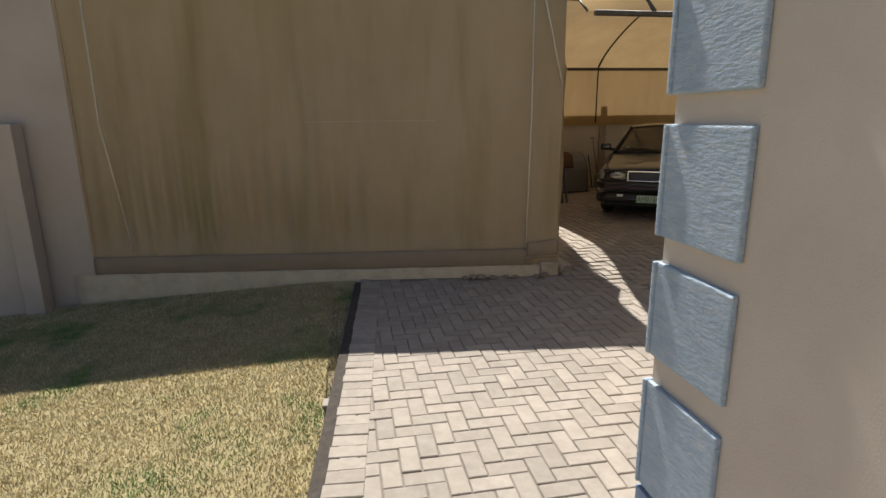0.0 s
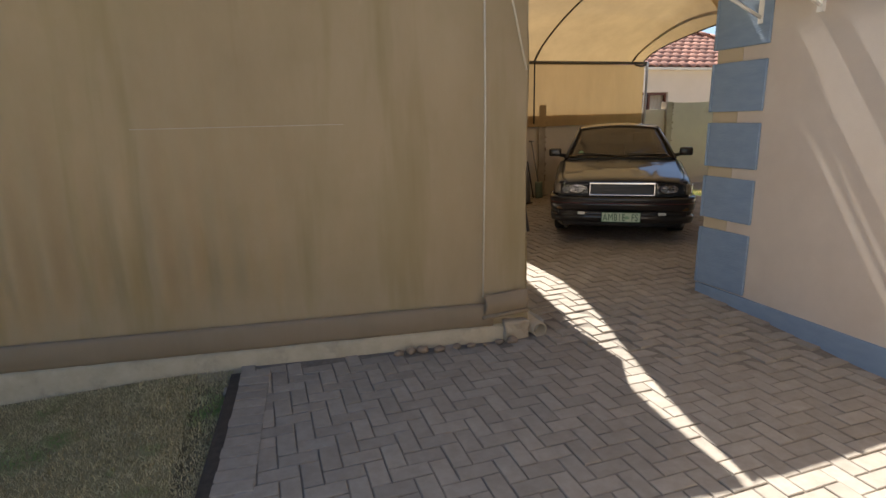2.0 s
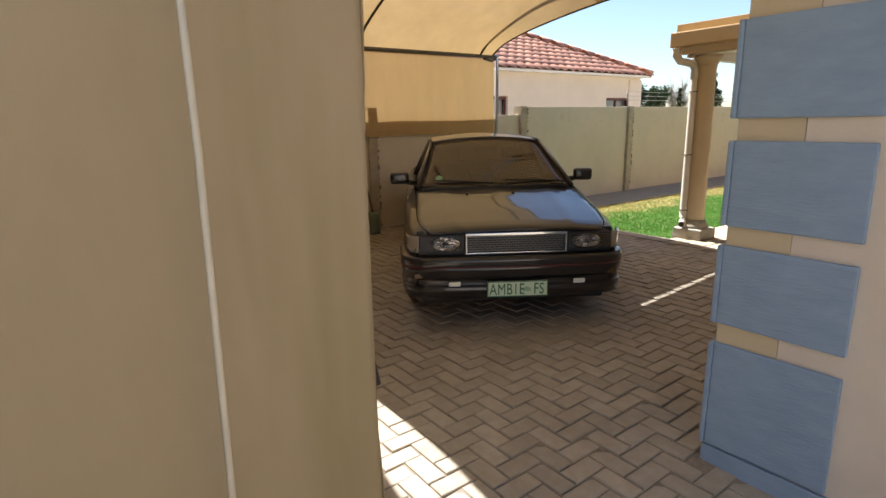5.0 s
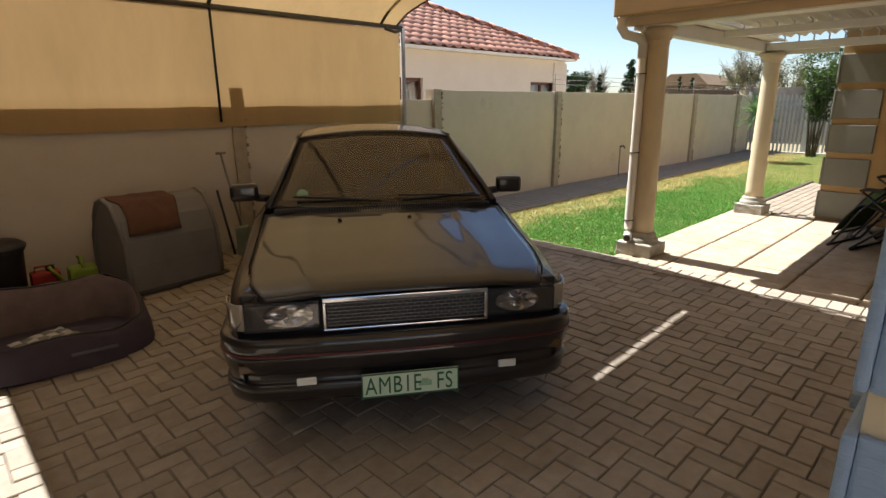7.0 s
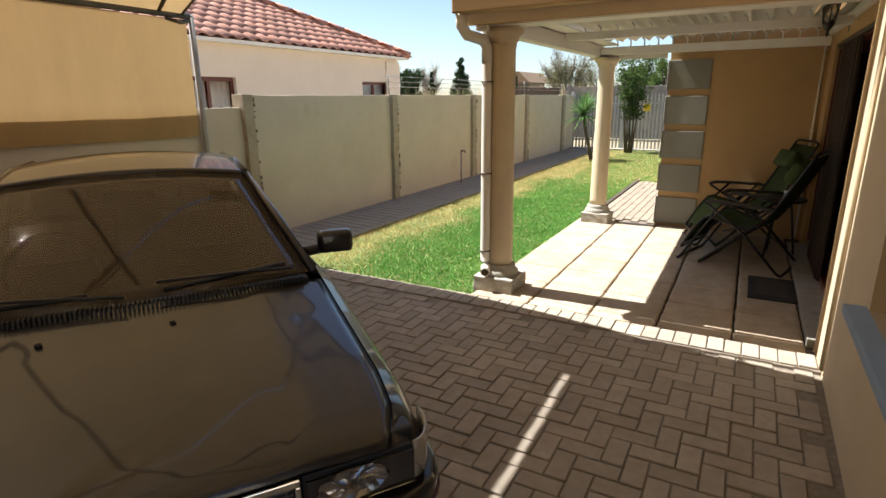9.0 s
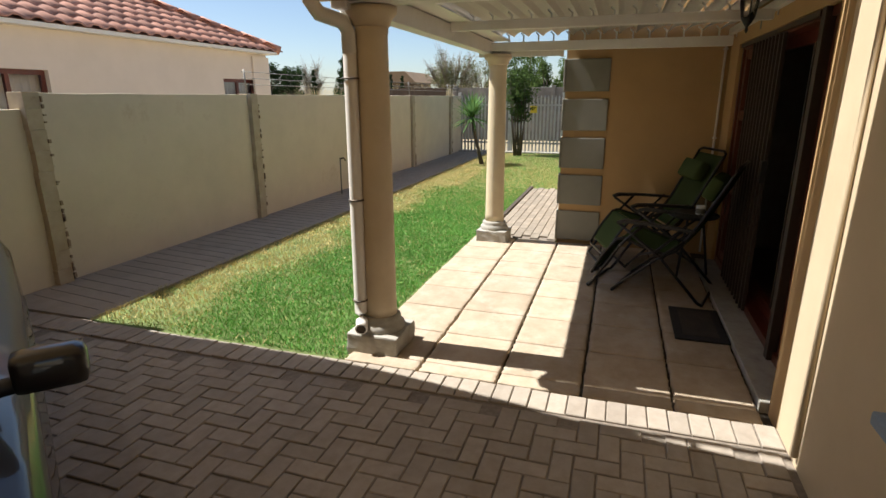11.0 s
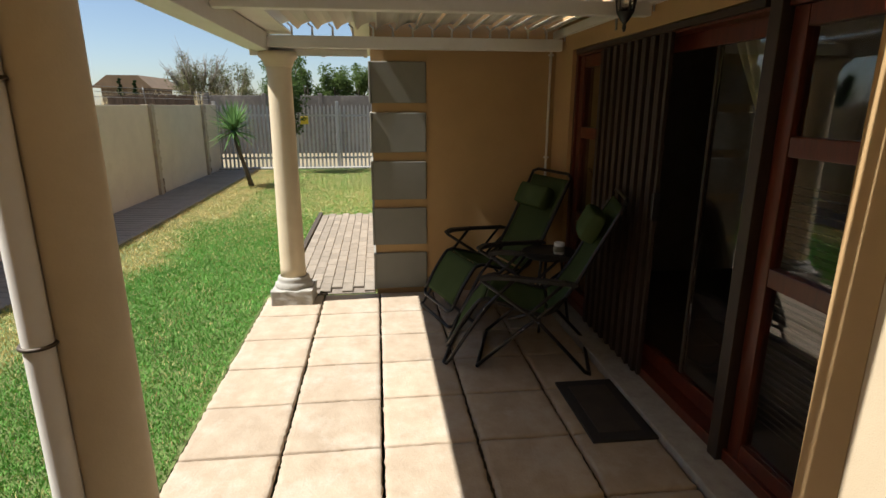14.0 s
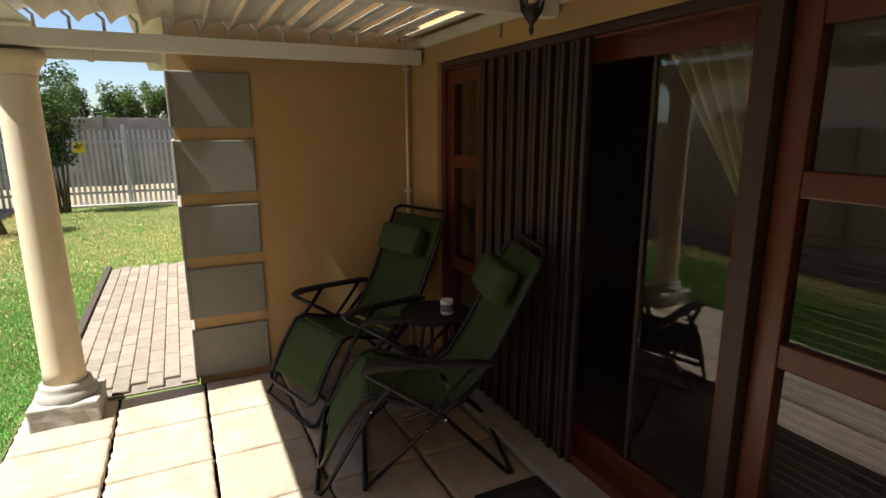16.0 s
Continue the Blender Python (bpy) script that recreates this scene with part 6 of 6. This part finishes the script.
part("spout", tubed([(0, 0, 0.60), (0, -0.07, 0.62), (0, -0.10, 0.57)], 0.014, 8), M["steel"], tap)


# ---- grass ----
def blades(name, n, area, h, m, label, inside=lambda x, y: True):
    rng = np.random.default_rng(7)
    xs, ys = rng.uniform(area[0], area[1], n), rng.uniform(area[2], area[3], n)
    vs, fs = [], []
    for x, y, a, t, hh in zip(xs, ys, rng.uniform(0, 6.283, n), rng.normal(0, 0.45, (n, 2)), rng.uniform(0.5, 1.25, n)):
        if not inside(x, y):
            continue
        z, w, L = gz(x, y) - 0.022, 0.0032, h * hh
        c, s = math.cos(a) * w, math.sin(a) * w
        k = len(vs)
        vs += [(x - c, y - s, z), (x + c, y + s, z), (x + t[0] * L, y + t[1] * L, z + L)]
        fs.append((k, k + 1, k + 2))
    return tagged(raw(name, vs, fs, m), label, "lawn", kind="stuff")


def lawn_side(x, y):
    return not (x < 10.8 and y < 8.07) and not (x < 14.6 and y < 7.95) and y > 7.1 and y < 10.25 + 0.03 * math.sin(x * 5)


def dryness(x, y):
    a = 9.2 + 0.35 * noise.noise(Vector((x * 1.3, y, 0)))
    return smooth(a, a + 0.7, y) * 0.95 + 0.5 * smooth(11, 16, x) + 0.12 * (1 + noise.noise(Vector((x * 2, y * 2, 5))))


def dry_strip(x, y):
    return lawn_side(x, y) and random.random() < dryness(x, y)


def green_part(x, y):
    return lawn_side(x, y) and random.random() > dryness(x, y)


blades("lawn", 230000, (7.36, 14.5, 7.9, 10.26), 0.023, M["grass"], "mown green lawn with dry yellow patches", green_part)
blades("lawn", 110000, (14.5, 21.0, 7.12, 10.26), 0.029, M["grass"], "mown green lawn with dry yellow patches", green_part)
blades("lawn_edge", 190000, (7.36, 21.0, 7.12, 10.26), 0.029, M["grass_strip"], "dry yellow strip of lawn along the path", dry_strip)
blades("front_lawn", 170000, (-4.2, -0.35, 1.4, 6.1), 0.024, M["grass_dry"], "dry straw-coloured front lawn with green tufts", lambda x, y: y < cy(x) - 0.12 and x < edge_x(y) - 0.075)

# ---- paving, piece by piece ----
def piece_mesh(name, lx, ly, th, ch, m, rough=0.0):
    me = bpy.data.meshes.new(name)
    a, b = lx / 2, ly / 2
    vs = [(-a, -b, -th), (a, -b, -th), (a, b, -th), (-a, b, -th), (-a, -b, -ch), (a, -b, -ch), (a, b, -ch), (-a, b, -ch),
          (-a + ch, -b + ch, 0), (a - ch, -b + ch, 0), (a - ch, b - ch, 0), (-a + ch, b - ch, 0)]
    fs = [(0, 1, 5, 4), (1, 2, 6, 5), (2, 3, 7, 6), (3, 0, 4, 7), (4, 5, 9, 8), (5, 6, 10, 9), (6, 7, 11, 10), (7, 4, 8, 11), (8, 9, 10, 11)]
    me.from_pydata(vs, [], fs)
    me.materials.append(m)
    return me


pavement = thing("pavement", "herringbone paving of tan concrete bricks", "pavement", kind="structure")
P = 0.1025
brick_me = piece_mesh("brick", 2 * P - 0.007, P - 0.007, 0.05, 0.004, M["paver"])
placed = []


def open_ground(x, y):
    if x < edge_x(y) - 0.02 or x > 7.05 or y > 11.12:
        return False
    if y < 1.86:
        return x < 0.70 and y > -0.2
    if y < 5.4:
        return x < 3.56 and not (y > cy(x) - 0.17 and x < 1.95)
    if y < HY + 0.05 and x > 3.54:
        return False
    return x > 1.95 or (y < cy(x) - 0.17)


for i in range(-8, 72):
    for j in range(-7, 112):
        d = (i - j) % 4
        if d == 0:
            cx, cyy, ang = (i + 1) * P, (j + 0.5) * P, 0.0
        elif d == 3:
            cx, cyy, ang = (i + 0.5) * P, (j + 1) * P, 90.0
        else:
            continue
        if open_ground(cx, cyy):
            placed.append((cx, cyy, ang))
# soldier courses: along the front lawn, the patio, and the house wall
y = -0.6
while y < 5.58:
    placed.append((edge_x(y) + 0.085, y, -4.9))
    y += P
y = HY + 0.06
while y < 11.1:
    placed.append((7.195, y, 0.0))
    y += P


def near_walk(p):
    return (1.2 < p[0] < 3.2 and 3.4 < p[1] < 6.2) or (3.6 < p[0] < 7.4 and 5.7 < p[1] < 7.0)


near = [p for p in placed if near_walk(p)]
near.sort(key=lambda p: min(math.hypot(p[0] - 2.0, p[1] - 4.6), math.hypot((p[0] - 6.2) * 0.7, p[1] - 6.3)))
near = near[:300]
chosen = set(near)
for cx, cyy, ang in near:
    o = new("brick", brick_me)
    o.parent = pavement
    o.matrix_local = pose(cx, cyy, gz(cx, cyy) + (0.005 if ang == -4.9 or cx == 7.195 else 0) + random.uniform(-0.003, 0.003), random.uniform(-0.6, 0.6), random.uniform(-0.6, 0.6), ang + random.uniform(-0.8, 0.8))
bv = np.array([v.co[:] for v in brick_me.vertices])
bf = [tuple(f.vertices) for f in brick_me.polygons]
vs, fs = [], []
for p in placed:
    if p in chosen:
        continue
    m = pose(p[0], p[1], gz(p[0], p[1]) + (0.006 if p[2] == -4.9 or p[0] == 7.195 else 0) + random.uniform(-0.003, 0.003), random.uniform(-0.6, 0.6), random.uniform(-0.6, 0.6), p[2] + random.uniform(-0.8, 0.8))
    k = len(vs)
    vs += [tuple(m @ Vector(v)) for v in bv]
    fs += [tuple(k + q for q in f) for f in bf]
raw("bricks", vs, fs, M["paver_joined"], pavement)["kind"] = "stuff"

patio = thing("patio", "patio of large sandstone-coloured concrete slabs", "patio", kind="structure")


def slab(x0, x1, y0, y1):
    b = bmesh.new()
    nx = ny = 22
    steps = [0.0] + [0.016 + 0.968 * k / 20 for k in range(21)] + [1.0]
    top = [[b.verts.new((x0 + (x1 - x0) * steps[i], y0 + (y1 - y0) * steps[j], 0)) for j in range(ny + 1)] for i in range(nx + 1)]
    for i in range(nx):
        for j in range(ny):
            b.faces.new((top[i][j], top[i + 1][j], top[i + 1][j + 1], top[i][j + 1])).smooth = True
    r = bmesh.ops.extrude_edge_only(b, edges=[e for e in b.edges if e.is_boundary])
    for v in r["geom"]:
        if isinstance(v, bmesh.types.BMVert):
            v.co.z = -0.06
    seed = Vector((x0 * 3.7, y0 * 5.1, 0))
    for i in range(nx + 1):
        for j in range(ny + 1):
            v = top[i][j]
            q = v.co * 22 + seed
            v.co.z += 0.0035 * noise.noise(v.co * 5 + seed) + 0.0015 * noise.noise(q)
            if i in (0, nx):
                v.co.x += 0.007 * noise.noise(q * 2)
                v.co.z -= 0.006 + 0.006 * noise.noise(q * 1.3)
            if j in (0, ny):
                v.co.y += 0.012 * noise.noise(q * 1.4 + Vector((9, 9, 9)))
                v.co.z -= 0.006 + 0.006 * noise.noise(q * 1.3)
    return b


xs = [7.31, 7.44, 7.905, 8.37, 8.84, 9.305, 9.76, 10.225, 10.70]
ys = [5.65, 6.08, 6.57, 7.055, 7.55, 8.05]
for a, b in zip(xs, xs[1:]):
    for c, d in zip(ys, ys[1:]):
        gx, gy = 0.007, 0.009
        part("slab", slab(a + gx, b - gx, c + gy, d - gy), M["slab"], patio)
wing_path = thing("wing_path", "brick path beside the wing wall", "path", kind="structure")
long_me = piece_mesh("brick", 0.213, 0.098, 0.05, 0.006, M["paver_grey"])
for r in range(8):
    x = 10.80 + (0.11 if r % 2 else 0)
    while x < 14.4:
        o = new("brick", long_me)
        o.parent = wing_path
        o.matrix_local = pose(x + 0.11, 7.15 + r * 0.102, 0.002 + random.uniform(-0.002, 0.002), 0, 0, random.uniform(-0.7, 0.7))
        x += 0.22
setting("edging_wing_path", boxed(10.8, 14.6, 7.93, 7.985, -0.1, 0.016), M["crack"], "dark edge of the brick path", "edging")
# joints of the garden path
jb = bmesh.new()
for k in range(90):
    x = 7.5 + k * 0.15
    tube(jb, [(x, 10.3, -0.0075), (x + 0.1, 11.15, -0.0075)], 0.003, 4)
part("joint", jb, M["bed"], garden_path)
